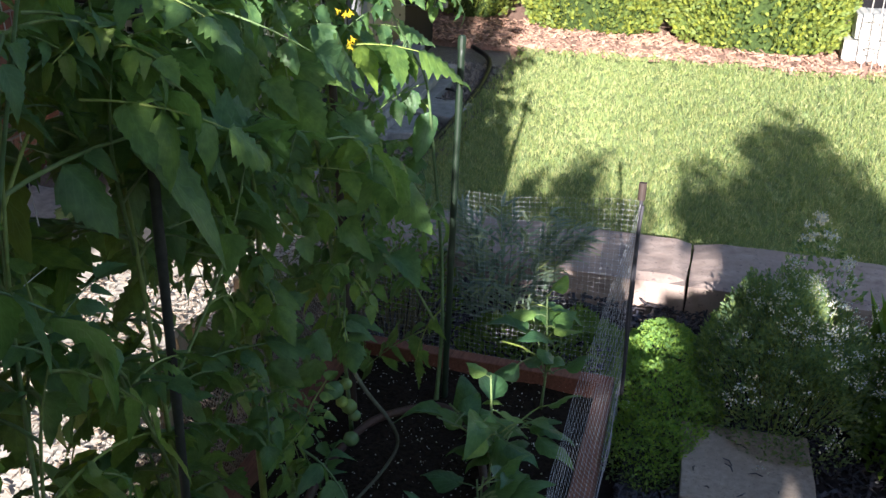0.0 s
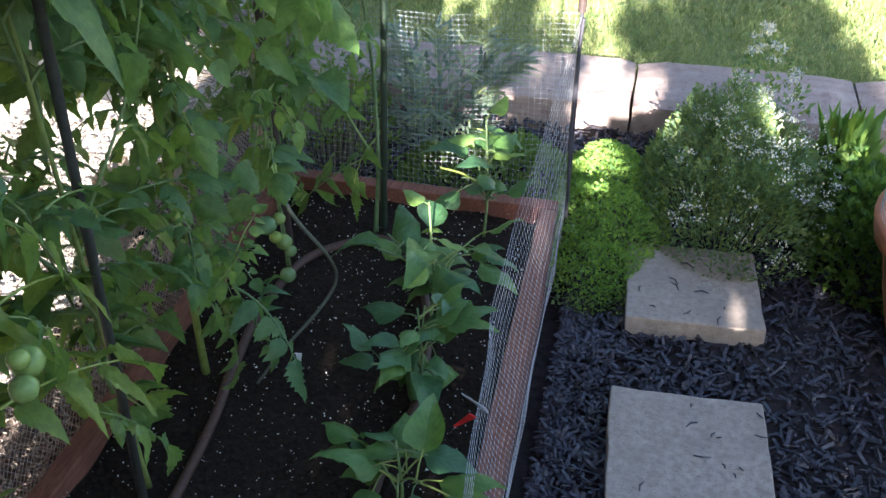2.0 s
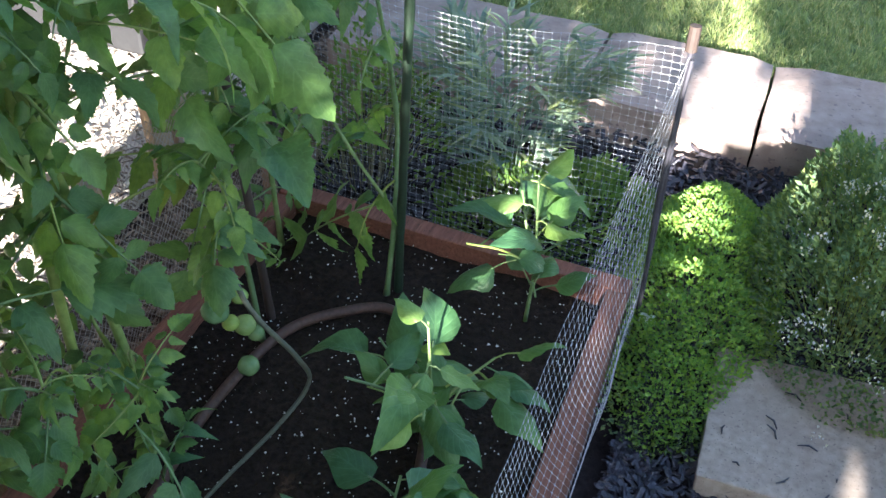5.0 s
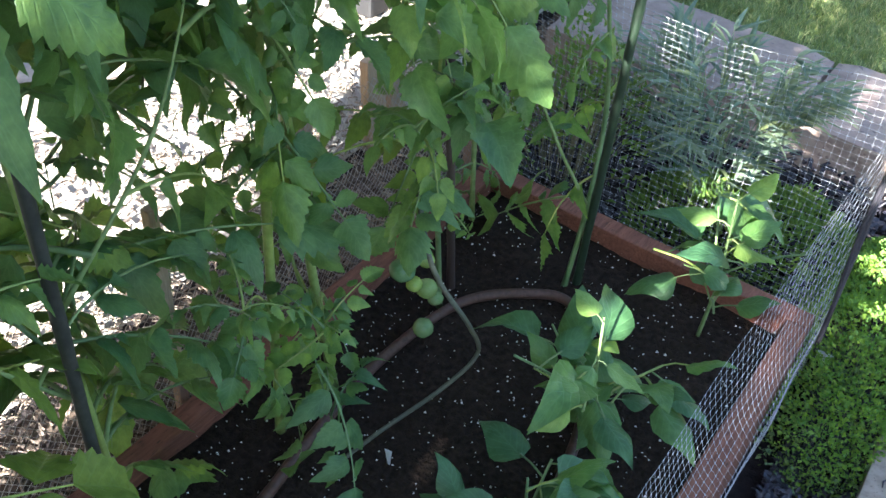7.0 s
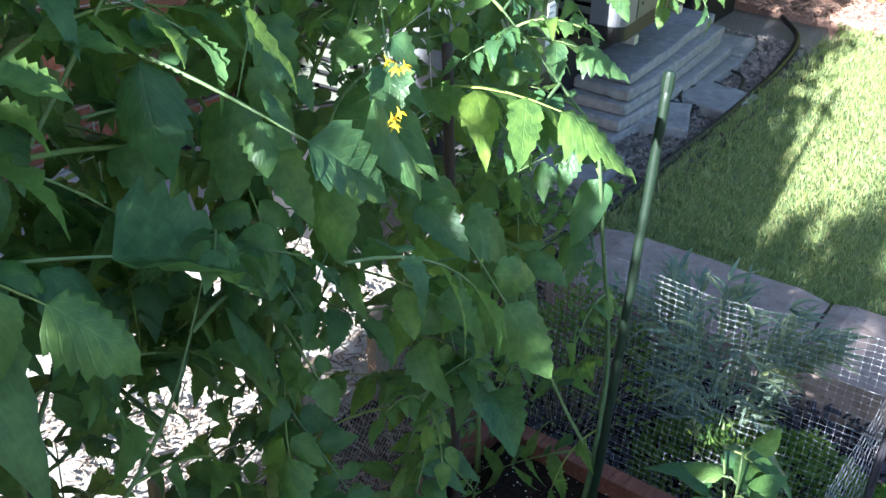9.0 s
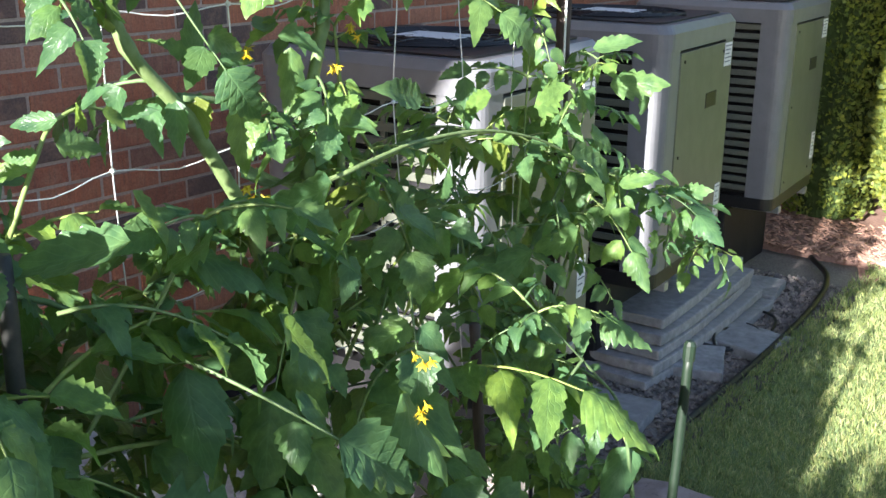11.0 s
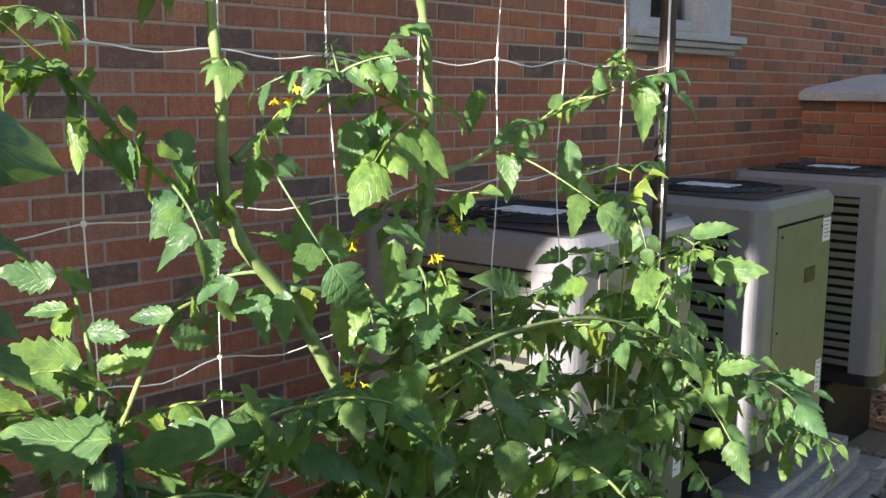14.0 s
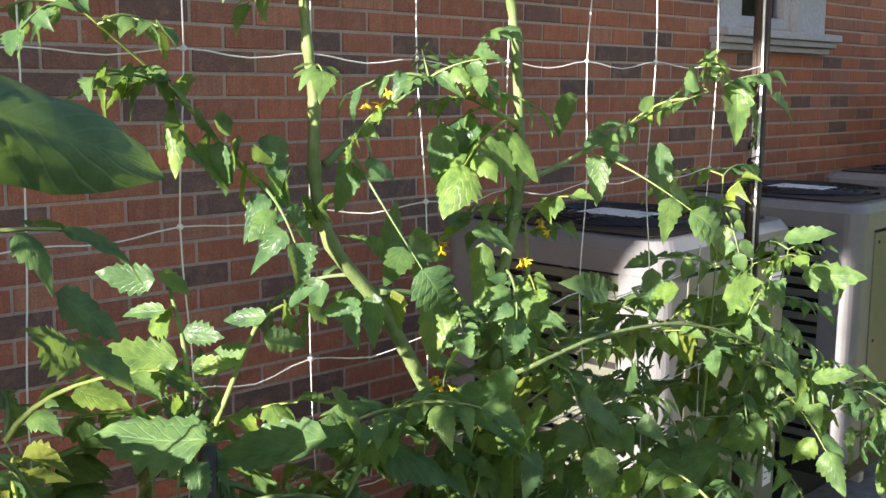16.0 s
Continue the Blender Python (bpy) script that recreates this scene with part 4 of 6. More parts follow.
def compound_leaf(name, length, pairs, size, seed, mat):
    """A tomato leaf: a drooping rachis with toothed leaflets in pairs and one at the tip."""
    rg = random.Random(seed)
    vs, fs, spans = [], [], []

    def grow(*args):
        spans.append((len(vs), args[-1]))
        leaflet(vs, fs, *args)

    bend = rg.uniform(0.2, 0.9)
    twist = rg.uniform(-0.35, 0.35)

    def along(t):
        return Vector((twist * length * t * t * 0.5, length * t, length * (0.15 * t - bend * t * t)))

    def frame_at(t):
        d = (along(min(1, t + 0.05)) - along(max(0, t - 0.05))).normalized()
        s = d.cross(Vector((0, 0, 1))).normalized()
        return d, s, s.cross(d)

    d, s, u = frame_at(1.0)
    grow(along(1.0), d, u, size * rg.uniform(1.0, 1.3), size * rg.uniform(0.36, 0.46), 0.12, rg.uniform(0.15, 0.7), rg.uniform(0.05, 0.4), rg, 15)
    for i in range(pairs):
        t = 0.28 + 0.56 * i / max(1, pairs - 1)
        d, s, u = frame_at(t)
        for sgn in (1, -1):
            out = (s * sgn + d * rg.uniform(0.3, 0.8) + u * rg.uniform(-0.3, 0.1) + Vector((0, 0, rg.uniform(-0.7, 0.12)))).normalized()
            grow(along(t + rg.uniform(-0.03, 0.03)) + s * sgn * 0.006, out, (u + s * rg.uniform(-0.3, 0.3)).normalized(), size * (k := rg.uniform(0.55, 1.0)), size * k * rg.uniform(0.31, 0.43), 0.11, rg.uniform(0.2, 0.9), rg.uniform(0.0, 0.45), rg, 13)
            if rg.random() < 0.6 and i < pairs - 1:
                tt = t + 0.1
                grow(along(tt), out, u, size * 0.3, size * 0.11, 0.0, 0.3, 0.2, rg, 4)
    blade = len(fs)
    k = len(vs)
    steps = 7
    for i in range(steps + 1):
        t = i / steps
        d, s, u = frame_at(t)
        r = 0.0028 * (1 - 0.6 * t)
        for q in range(4):
            vs.append(along(t) + s * r * math.cos(q * 1.571) + u * r * math.sin(q * 1.571))
    for i in range(steps):
        for q in range(4):
            a, b = k + 4 * i, k + 4 * i + 4
            fs.append((a + q, a + (q + 1) % 4, b + (q + 1) % 4, b + q))
    me = bpy.data.meshes.new(name)
    me.from_pydata([tuple(v) for v in vs], [], fs)
    rib_uv(me, spans)
    me.materials.append(mat)
    me.materials.append(M_STEM)
    me.polygons.foreach_set("material_index", [0] * blade + [1] * (len(fs) - blade))
    me.shade_smooth()
    return me


TOMATO_LEAVES = [compound_leaf("tomato_leaf", 0.15 + 0.02 * (k % 4), 2 + (k % 2), 0.066 + 0.012 * (k % 4), 40 + k, M_TOMATO) for k in range(12)]
SMALL_LEAVES = [compound_leaf("tomato_leaf_small", 0.10, 3, 0.042, 80 + k, M_TOMATO) for k in range(5)]


def simple_leaf(name, length, width, seed, mat, petiole=0.042):
    rg = random.Random(seed)
    vs, fs = [], []
    leaflet(vs, fs, Vector((0, petiole, 0)), Vector((0, 1, 0.1)).normalized(), Vector((0, -0.1, 1)).normalized(), length, width, 0.0, rg.uniform(0.15, 0.5), rg.uniform(0.15, 0.35), rg, 9)
    blade = len(fs)
    k = len(vs)
    for t in (0, 0.5, 1.0):
        for q in range(4):
            vs.append(Vector((0.0016 * math.cos(q * 1.571), petiole * 1.15 * t, 0.0016 * math.sin(q * 1.571) + 0.004 * math.sin(t * 3.14))))
    for i in range(2):
        for q in range(4):
            a, b = k + 4 * i, k + 4 * i + 4
            fs.append((a + q, a + (q + 1) % 4, b + (q + 1) % 4, b + q))
    me = bpy.data.meshes.new(name)
    me.from_pydata([tuple(v) for v in vs], [], fs)
    rib_uv(me, [(0, 9)])
    me.materials.append(mat)
    me.materials.append(M_STEM)
    me.polygons.foreach_set("material_index", [0] * blade + [1] * (len(fs) - blade))
    me.shade_smooth()
    return me


PEPPER_LEAVES = [simple_leaf("pepper_leaf", 0.078 + 0.012 * (k % 3), 0.023 + 0.004 * (k % 3), 10 + k, M_PEPPER) for k in range(6)]
LIT_YOUNG_LEAVES = [simple_leaf("pepper_leaf_young_lit", 0.058 + 0.009 * k, 0.020 + 0.003 * k, 30 + k, M_PEPPER_LIT, 0.02) for k in range(3)]


def aim(at, heading, lift, roll=0.0, size=1.0):
    """A pose whose y axis points along heading (degrees from +y to +x), raised by lift degrees."""
    return pose(*at, 0, 0, -heading) @ pose(0, 0, 0, lift, roll, 0) @ Matrix.Diagonal((size, size, size, 1))


def put(parent, me, m, name="leaf"):
    ob = new(name, me)
    ob.parent = parent
    ob.matrix_basis = parent.matrix_basis.inverted() @ m
    return ob


def flower_mesh():
    vs, fs = [], []
    rg = random.Random(2)
    for k in range(6):
        a = k * math.tau / 6
        leaflet(vs, fs, Vector((0, 0, 0)), Vector((math.cos(a), math.sin(a), -0.25)).normalized(), Vector((0, 0, 1)), 0.013, 0.0032, 0, 0.4, 0.1, rg, 4)
    k = len(vs)
    for q in range(5):
        a = q * math.tau / 5
        vs.append(Vector((0.0022 * math.cos(a), 0.0022 * math.sin(a), 0)))
    vs.append(Vector((0, 0, 0.010)))
    fs += [(k + q, k + (q + 1) % 5, k + 5) for q in range(5)]
    me = bpy.data.meshes.new("tomato_flower")
    me.from_pydata([tuple(v) for v in vs], [], fs)
    me.materials.append(M_YELLOW)
    return me


FLOWER = flower_mesh()


def fruit_mesh(name, r, mat):
    bm = bmesh.new()
    bmesh.ops.create_uvsphere(bm, u_segments=14, v_segments=10, radius=r)
    for v in bm.verts:
        v.co.z *= 0.9
        a = math.atan2(v.co.y, v.co.x)
        v.co *= 1 + 0.025 * math.cos(a * 5)
        if v.co.z > r * 0.8:
            v.co.z -= r * 0.08
    me = bpy.data.meshes.new(name)
    bm.to_mesh(me)
    bm.free()
    me.materials.append(mat)
    me.shade_smooth()
    return me


FRUITS = [fruit_mesh("green_fruit", r, M_GREENFRUIT) for r in (0.014, 0.018, 0.022)]


def tomato(base, stems, leaves, seed, label, size=1.0, small=0.2, flowers=(), fruits=(), lean=(0, 0), thick=False, bare=0.0, inside=9.0):
    """stems: lists of places, the first from the base; leaves: how many a metre; lean: which way most leaves reach out."""
    e = empty("tomato_plant", base, label, "tomato plant", "tomato plants")
    inv = e.matrix_basis.inverted()
    rg = random.Random(seed)
    for si, line in enumerate(stems):
        pts = smooth_line(line, 6)
        long = sum((b - a).length for a, b in zip(pts, pts[1:]))
        r0 = (0.0055 if si == 0 else 0.0034) if not thick else (0.0075, 0.0085, 0.0042, 0.005, 0.0052, 0.0072, 0.0036, 0.0036, 0.003, 0.0028)[si]
        bm = bmesh.new()
        tube(bm, pts, [r0 * (1 - (0.0 if thick and si == 0 else 0.5 if thick and si == 1 else 0.85) * i / len(pts)) * (1.25 if i % 6 == 0 else 1) for i in range(len(pts))], 7)
        held(part("stem", bm, M_STEM, e, smooth=True), inv)
        count = max(2, int(long * (leaves[si] if isinstance(leaves, list) else leaves)))
        turn = rg.uniform(0, 360)
        for k in range(count):
            t = (k + 0.5) / count if si else bare + (1 - bare) * (k + 0.5) / count
            p = pts[min(len(pts) - 1, int(t * (len(pts) - 1)))]
            turn += 137.5 + rg.uniform(-30, 30)
            h = turn % 360
            if lean != (0, 0):
                want = math.degrees(math.atan2(*lean))
                d = (h - want + 180) % 360 - 180
                h = want + d * 0.5
            if p.x + math.sin(math.radians(h)) * 0.3 * size > inside:
                h = -h
            tip = t > 0.86 or rg.random() < small
            me = rg.choice(SMALL_LEAVES if tip else TOMATO_LEAVES)
            put(e, me, aim(p, h, rg.uniform(-25, 30) - (15 if t < 0.3 else 0), rg.uniform(-40, 40), size * rg.uniform(0.75, 1.2)))
        for k in range(4):
            put(e, rg.choice(SMALL_LEAVES), aim(pts[-1 - k // 2], turn + 95 * k, rg.uniform(5, 60), rg.uniform(-40, 40), size * rg.uniform(0.6, 0.95)))
    for p in flowers:
        for k in range(3):
            q = Vector(p) + noise.noise_vector(Vector(p) * 31 + Vector((k, 0, 0))) * 0.022
            put(e, FLOWER, aim(q, rg.uniform(0, 360), rg.uniform(-60, 60), 0, 0.65), "flower")
    for k, p in enumerate(fruits):
        put(e, FRUITS[k % 3], aim(p, rg.uniform(0, 360), rg.uniform(-20, 20)), "fruit")
    return e


GREEN = "leafy green tomato plant tied to the trellis in the raised bed"
# on the green stake
tomato((-0.44, 1.57, 0.085), [[(-0.44, 1.57, 0.085), (-0.44, 1.61, 0.25), (-0.455, 1.65, 0.44), (-0.45, 1.545, 0.75), (-0.45, 1.49, 0.905), (-0.46, 1.41, 0.995), (-0.47, 1.25, 1.14)],
        [(-0.44, 1.61, 0.25), (-0.5, 1.55, 0.42), (-0.56, 1.52, 0.6), (-0.58, 1.5, 0.85)]], 8, 1,
       "green tomato plant tied to a green garden stake", 0.9, 0.25, lean=(-1, -0.35), bare=0.2)
# at the brown stake, with the fruit truss
tomato((-0.59, 1.38, 0.085), [[(-0.59, 1.38, 0.085), (-0.60, 1.37, 0.3), (-0.61, 1.33, 0.6), (-0.62, 1.28, 0.9), (-0.64, 1.25, 1.15), (-0.68, 1.22, 1.30)],
        [(-0.60, 1.37, 0.32), (-0.56, 1.28, 0.5), (-0.52, 1.18, 0.62)], [(-0.60, 1.35, 0.5), (-0.66, 1.45, 0.75), (-0.7, 1.5, 1.0)], [(-0.61, 1.3, 0.8), (-0.64, 1.22, 0.98), (-0.66, 1.12, 1.1)]], [14, 13, 13, 12], 2, GREEN, 1.0, 0.15,
       fruits=[(-0.555, 1.31, 0.185), (-0.55, 1.27, 0.15), (-0.575, 1.24, 0.29), (-0.565, 1.26, 0.25), (-0.56, 1.29, 0.22), (-0.59, 1.31, 0.38), (-0.57, 1.30, 0.27)], lean=(0.2, -0.6), bare=0.3)
# the two tall ones on the trellis
tall_a = tomato((-0.62, 1.12, 0.085), [[(-0.62, 1.12, 0.085), (-0.66, 1.10, 0.5), (-0.69, 1.07, 1.0), (-0.70, 1.035, 1.242)],
        [(-0.70, 1.035, 1.242), (-0.70, 0.951, 1.373), (-0.70, 0.883, 1.453), (-0.70, 0.863, 1.528), (-0.70, 0.864, 1.589), (-0.70, 0.857, 1.649), (-0.70, 0.85, 1.72)],
        [(-0.70, 0.869, 1.471), (-0.70, 0.797, 1.521), (-0.70, 0.756, 1.559), (-0.70, 0.706, 1.61), (-0.68, 0.62, 1.67)], [(-0.70, 0.877, 1.533), (-0.70, 0.92, 1.565), (-0.69, 0.958, 1.592), (-0.68, 1.0, 1.62)],
        [(-0.70, 0.943, 1.395), (-0.70, 1.016, 1.379), (-0.70, 1.108, 1.323)], [(-0.66, 1.1, 0.55), (-0.62, 1.02, 0.8), (-0.60, 0.95, 0.95)], [(-0.68, 1.08, 0.9), (-0.66, 0.95, 1.1), (-0.66, 0.85, 1.22)], [(-0.63, 1.12, 0.28), (-0.58, 1.05, 0.38), (-0.53, 1.0, 0.38)], [(-0.66, 1.1, 0.3), (-0.78, 1.15, 0.48), (-0.87, 1.2, 0.62)], [(-0.67, 1.08, 0.6), (-0.79, 1.0, 0.78), (-0.88, 0.97, 0.92)]], [13, 5, 9, 9, 4, 13, 12, 10, 16, 16], 3, GREEN, 0.85, 0.6, lean=(0.1, -1), thick=True,
       flowers=[(-0.69, 1.03, 1.44), (-0.68, 0.92, 1.60), (-0.66, 1.01, 1.28)], bare=0.28)
tall_b = tomato((-0.63, 1.0, 0.085), [[(-0.63, 1.0, 0.085), (-0.67, 1.05, 0.6), (-0.69, 1.10, 1.1), (-0.70, 1.128, 1.278)],
        [(-0.70, 1.128, 1.278), (-0.70, 1.126, 1.347), (-0.70, 1.159, 1.453), (-0.70, 1.166, 1.547), (-0.70, 1.159, 1.641), (-0.70, 1.148, 1.705), (-0.70, 1.12, 1.80)],
        [(-0.70, 1.17, 1.5), (-0.70, 1.235, 1.514), (-0.70, 1.34, 1.548), (-0.70, 1.438, 1.578), (-0.69, 1.594, 1.614)], [(-0.70, 1.161, 1.568), (-0.69, 1.12, 1.58), (-0.68, 1.06, 1.60)],
        [(-0.69, 1.10, 1.15), (-0.69, 1.211, 1.269), (-0.69, 1.35, 1.283), (-0.68, 1.52, 1.275), (-0.66, 1.64, 1.22)], [(-0.69, 1.15, 1.2), (-0.70, 1.184, 1.267), (-0.70, 1.187, 1.366), (-0.70, 1.179, 1.451)], [(-0.67, 1.05, 0.6), (-0.61, 1.1, 0.8), (-0.56, 1.1, 0.95)], [(-0.68, 1.1, 0.95), (-0.67, 1.22, 1.12), (-0.67, 1.36, 1.2)], [(-0.64, 1.02, 0.3), (-0.6, 0.95, 0.44), (-0.54, 0.86, 0.52)], [(-0.63, 1.02, 0.36), (-0.57, 1.0, 0.37), (-0.5, 0.97, 0.25)]], [13, 5, 11, 9, 9, 4, 13, 12, 9, 9], 4, GREEN, 0.85, 0.6, lean=(0.05, -1), thick=True,
       flowers=[(-0.69, 1.20, 1.44), (-0.69, 1.17, 1.40), (-0.45, 1.02, 1.14), (-0.43, 1.0, 1.10)], bare=0.28)
# at the far pole, small leaved and dense
far_pole = tomato((-0.68, 1.62, 0.085), [[(-0.68, 1.62, 0.085), (-0.70, 1.62, 0.5), (-0.71, 1.6, 0.9), (-0.71, 1.62, 1.2), (-0.71, 1.64, 1.48)], [(-0.70, 1.62, 0.7), (-0.69, 1.7, 0.95), (-0.66, 1.78, 1.15), (-0.62, 1.84, 1.14), (-0.60, 1.98, 1.07), (-0.59, 2.1, 0.96)],
        [(-0.70, 1.6, 0.8), (-0.71, 1.48, 1.05), (-0.71, 1.42, 1.3)], [(-0.71, 1.6, 1.0), (-0.68, 1.72, 1.2), (-0.66, 1.76, 1.36)], [(-0.71, 1.6, 0.85), (-0.82, 1.62, 1.08), (-0.91, 1.64, 1.28)], [(-0.7, 1.62, 0.4), (-0.6, 1.66, 0.6), (-0.55, 1.68, 0.7)], [(-0.7, 1.6, 0.45), (-0.85, 1.56, 0.6), (-0.97, 1.52, 0.7)], [(-0.7, 1.62, 0.65), (-0.86, 1.66, 0.8), (-0.99, 1.68, 0.92)]], 28, 5, "dense small-leaved tomato plant at the trellis pole", 0.85, 0.6)
# the near plants
middle = tomato((-0.61, 0.70, 0.085), [[(-0.61, 0.70, 0.085), (-0.63, 0.69, 0.5), (-0.65, 0.68, 0.9), (-0.67, 0.68, 1.15), (-0.69, 0.70, 1.30)], [(-0.63, 0.69, 0.45), (-0.60, 0.6, 0.6), (-0.58, 0.52, 0.75)], [(-0.63, 0.69, 0.6), (-0.57, 0.8, 0.8), (-0.54, 0.86, 1.0)],
        [(-0.65, 0.68, 0.85), (-0.6, 0.58, 1.05), (-0.55, 0.54, 1.22)], [(-0.66, 0.68, 1.0), (-0.62, 0.8, 1.18), (-0.6, 0.88, 1.3)], [(-0.67, 0.68, 1.1), (-0.7, 0.6, 1.22), (-0.71, 0.55, 1.32)], [(-0.63, 0.69, 0.3), (-0.75, 0.78, 0.48), (-0.85, 0.85, 0.6)], [(-0.64, 0.69, 0.5), (-0.76, 0.62, 0.7), (-0.86, 0.57, 0.84)]], [16, 14, 17, 15, 15, 12, 16, 16], 6, GREEN, 1.3, 0.06, fruits=[(-0.52, 0.365, 0.655), (-0.515, 0.355, 0.62), (-0.53, 0.39, 0.63)], lean=(0.2, 0.3), bare=0.12, inside=-0.46)
near = tomato((-0.62, 0.36, 0.085), [[(-0.62, 0.36, 0.085), (-0.64, 0.38, 0.5), (-0.66, 0.42, 0.9), (-0.67, 0.46, 1.28)], [(-0.64, 0.38, 0.5), (-0.6, 0.36, 0.75), (-0.56, 0.36, 0.9)], [(-0.66, 0.42, 0.9), (-0.65, 0.44, 1.1), (-0.63, 0.44, 1.22)], [(-0.66, 0.42, 1.0), (-0.65, 0.52, 1.12), (-0.63, 0.6, 1.18)], [(-0.66, 0.42, 1.0), (-0.56, 0.40, 1.3), (-0.49, 0.40, 1.5)]], [14, 14, 11, 9, 1], 7, GREEN, 1.3, 0.05, lean=(0.1, 0.5), bare=0.12, inside=-0.44)

vs, fs = [], []
leaflet(vs, fs, Vector((0, 0, 0)), Vector((0, 1, 0)), Vector((0, 0, 1)), 0.19, 0.048, 0.0, 0.12, 0.12, random.Random(9), 13)
big = bpy.data.meshes.new("broad_leaf")
big.from_pydata([tuple(v) for v in vs], [], fs)
rib_uv(big, [(0, 13)])
big.materials.append(M_BROAD)
big.shade_smooth()
put(near, big, aim((-0.46, 0.45, 1.60), 30, -42, 70, 0.8))
# the large drooping leaves that reach out over the bed
LARGE = [compound_leaf("large_tomato_leaf", 0.24, 3, 0.09 + 0.006 * k, 120 + k, M_TOMATO) for k in range(3)]
put(near, LARGE[0], aim((-0.46, 0.955, 0.955), 23, -12, 10))
put(near, LARGE[1], aim((-0.56, 0.66, 1.02), 10, -60, -10, 0.62))
put(tall_a, LARGE[2], aim((-0.58, 0.93, 0.33), 80, -48, 0, 0.6))
put(near, LARGE[1], aim((-0.57, 0.54, 0.41), 35, -45, 0, 0.62))
put(near, LARGE[0], aim((-0.57, 0.43, 0.66), 25, -40, 10, 0.55))
put(middle, LARGE[1], aim((-0.59, 0.88, 0.43), 50, -58, 0, 0.5))
put(near, big, aim((-0.45, 0.99, 1.12), 70, -62, 15, 0.62))
put(near, big, aim((-0.455, 1.53, 0.83), 160, -72, -10, 0.6))
# single leaflets high on the trellis, where the plants stand open against the wall
ONE = []
for k in range(6):
    vs, fs = [], []
    leaflet(vs, fs, Vector((0, 0.008, 0)), Vector((0, 1, 0)), Vector((0, 0, 1)), 0.1, 0.020 + 0.0026 * k, 0.12 if k < 4 else 0.2, 0.1 + 0.12 * (k % 4), 0.1 + 0.1 * (k % 3), random.Random(60 + k), 13)
    me = bpy.data.meshes.new("tomato_leaflet")
    me.from_pydata([tuple(v) for v in vs], [], fs)
    rib_uv(me, [(0, 13)])
    me.materials.append(M_TOMATO)
    me.shade_smooth()
    ONE.append(me)
OPEN_LEAVES = ((0.957, 1.415, -44, 75, 0, 0.75), (0.935, 1.40, 136, -60, 0, 0.6), (0.90, 1.40, 136, -50, 10, 0.55), (0.962, 1.40, 136, -80, 0, 0.6), (1.0, 1.39, -44, 70, 0, 0.5),
               (1.02, 1.385, 136, -75, 0, 0.8), (0.945, 1.43, -100, 40, 0, 0.55), (0.99, 1.43, 20, 10, 60, 0.45), (1.10, 1.44, 136, -80, 0, 0.85), (1.06, 1.45, -44, 20, 0, 0.7),
               (1.075, 1.45, 60, -20, 40, 0.6), (1.09, 1.46, -134, -20, -30, 0.6), (0.97, 1.40, -100, -40, 0, 0.5), (1.44, 1.37, 136, -75, 0, 0.8))
for k, (y, z, heading, lift, roll, size) in enumerate(OPEN_LEAVES):
    put(tall_b if y > 1.03 else tall_a, ONE[k % 4], aim((-0.695, y, z), heading, lift, roll, size))
# broad leaflets that stand out towards the lawn: x, y, z, which way (1 along the row, -1 back), lift, size
BROAD_LIT = ((-0.62, 1.60, 1.243, 1, -40, 1.46), (-0.64, 1.536, 1.31, 1, 78, 1.0), (-0.64, 1.274, 1.357, -1, 57, 0.95), (-0.62, 1.449, 1.265, -1, -66, 0.9), (-0.60, 1.276, 1.277, 1, -87, 0.85), (-0.64, 1.753, 1.319, 1, 17, 0.97),
             (-0.64, 1.928, 1.278, -1, -85, 0.85), (-0.66, 1.084, 1.357, 1, 5, 0.75), (-0.66, 1.73, 1.378, 1, 21, 0.8), (-0.62, 1.668, 1.262, 1, -45, 0.75), (-0.62, 1.402, 1.35, -1, -58, 0.75), (-0.62, 1.628, 1.32, 1, -63, 0.8),
             (-0.60, 1.73, 1.166, 1, 23, 0.7), (-0.60, 1.963, 1.10, 1, 45, 0.7), (-0.60, 2.014, 1.069, 1, -32, 0.75))
BROAD_LOW = ((-0.56, 1.027, 1.314, -1, -37, 1.15), (-0.56, 1.068, 1.28, -1, -57, 1.0), (-0.58, 1.467, 1.126, -1, -16, 1.2), (-0.52, 0.749, 1.325, -1, -10, 1.2), (-0.52, 0.635, 1.35, -1, -3, 0.95), (-0.56, 0.769, 1.36, 1, -61, 0.75),
             (-0.55, 0.857, 1.306, -1, -42, 0.8), (-0.54, 0.533, 1.441, 1, -50, 0.65), (-0.54, 0.523, 1.477, 1, -52, 0.6), (-0.60, 1.835, 1.098, 1, -21, 0.8), (-0.60, 1.903, 1.053, 1, -83, 0.8), (-0.58, 1.141, 1.26, 1, -42, 0.85),
             (-0.58, 1.591, 1.13, -1, -46, 0.95), (-0.62, 1.007, 1.353, -1, -53, 0.65), (-0.53, 0.90, 1.22, 1, -60, 1.1), (-0.55, 1.25, 1.16, -1, -50, 1.1))
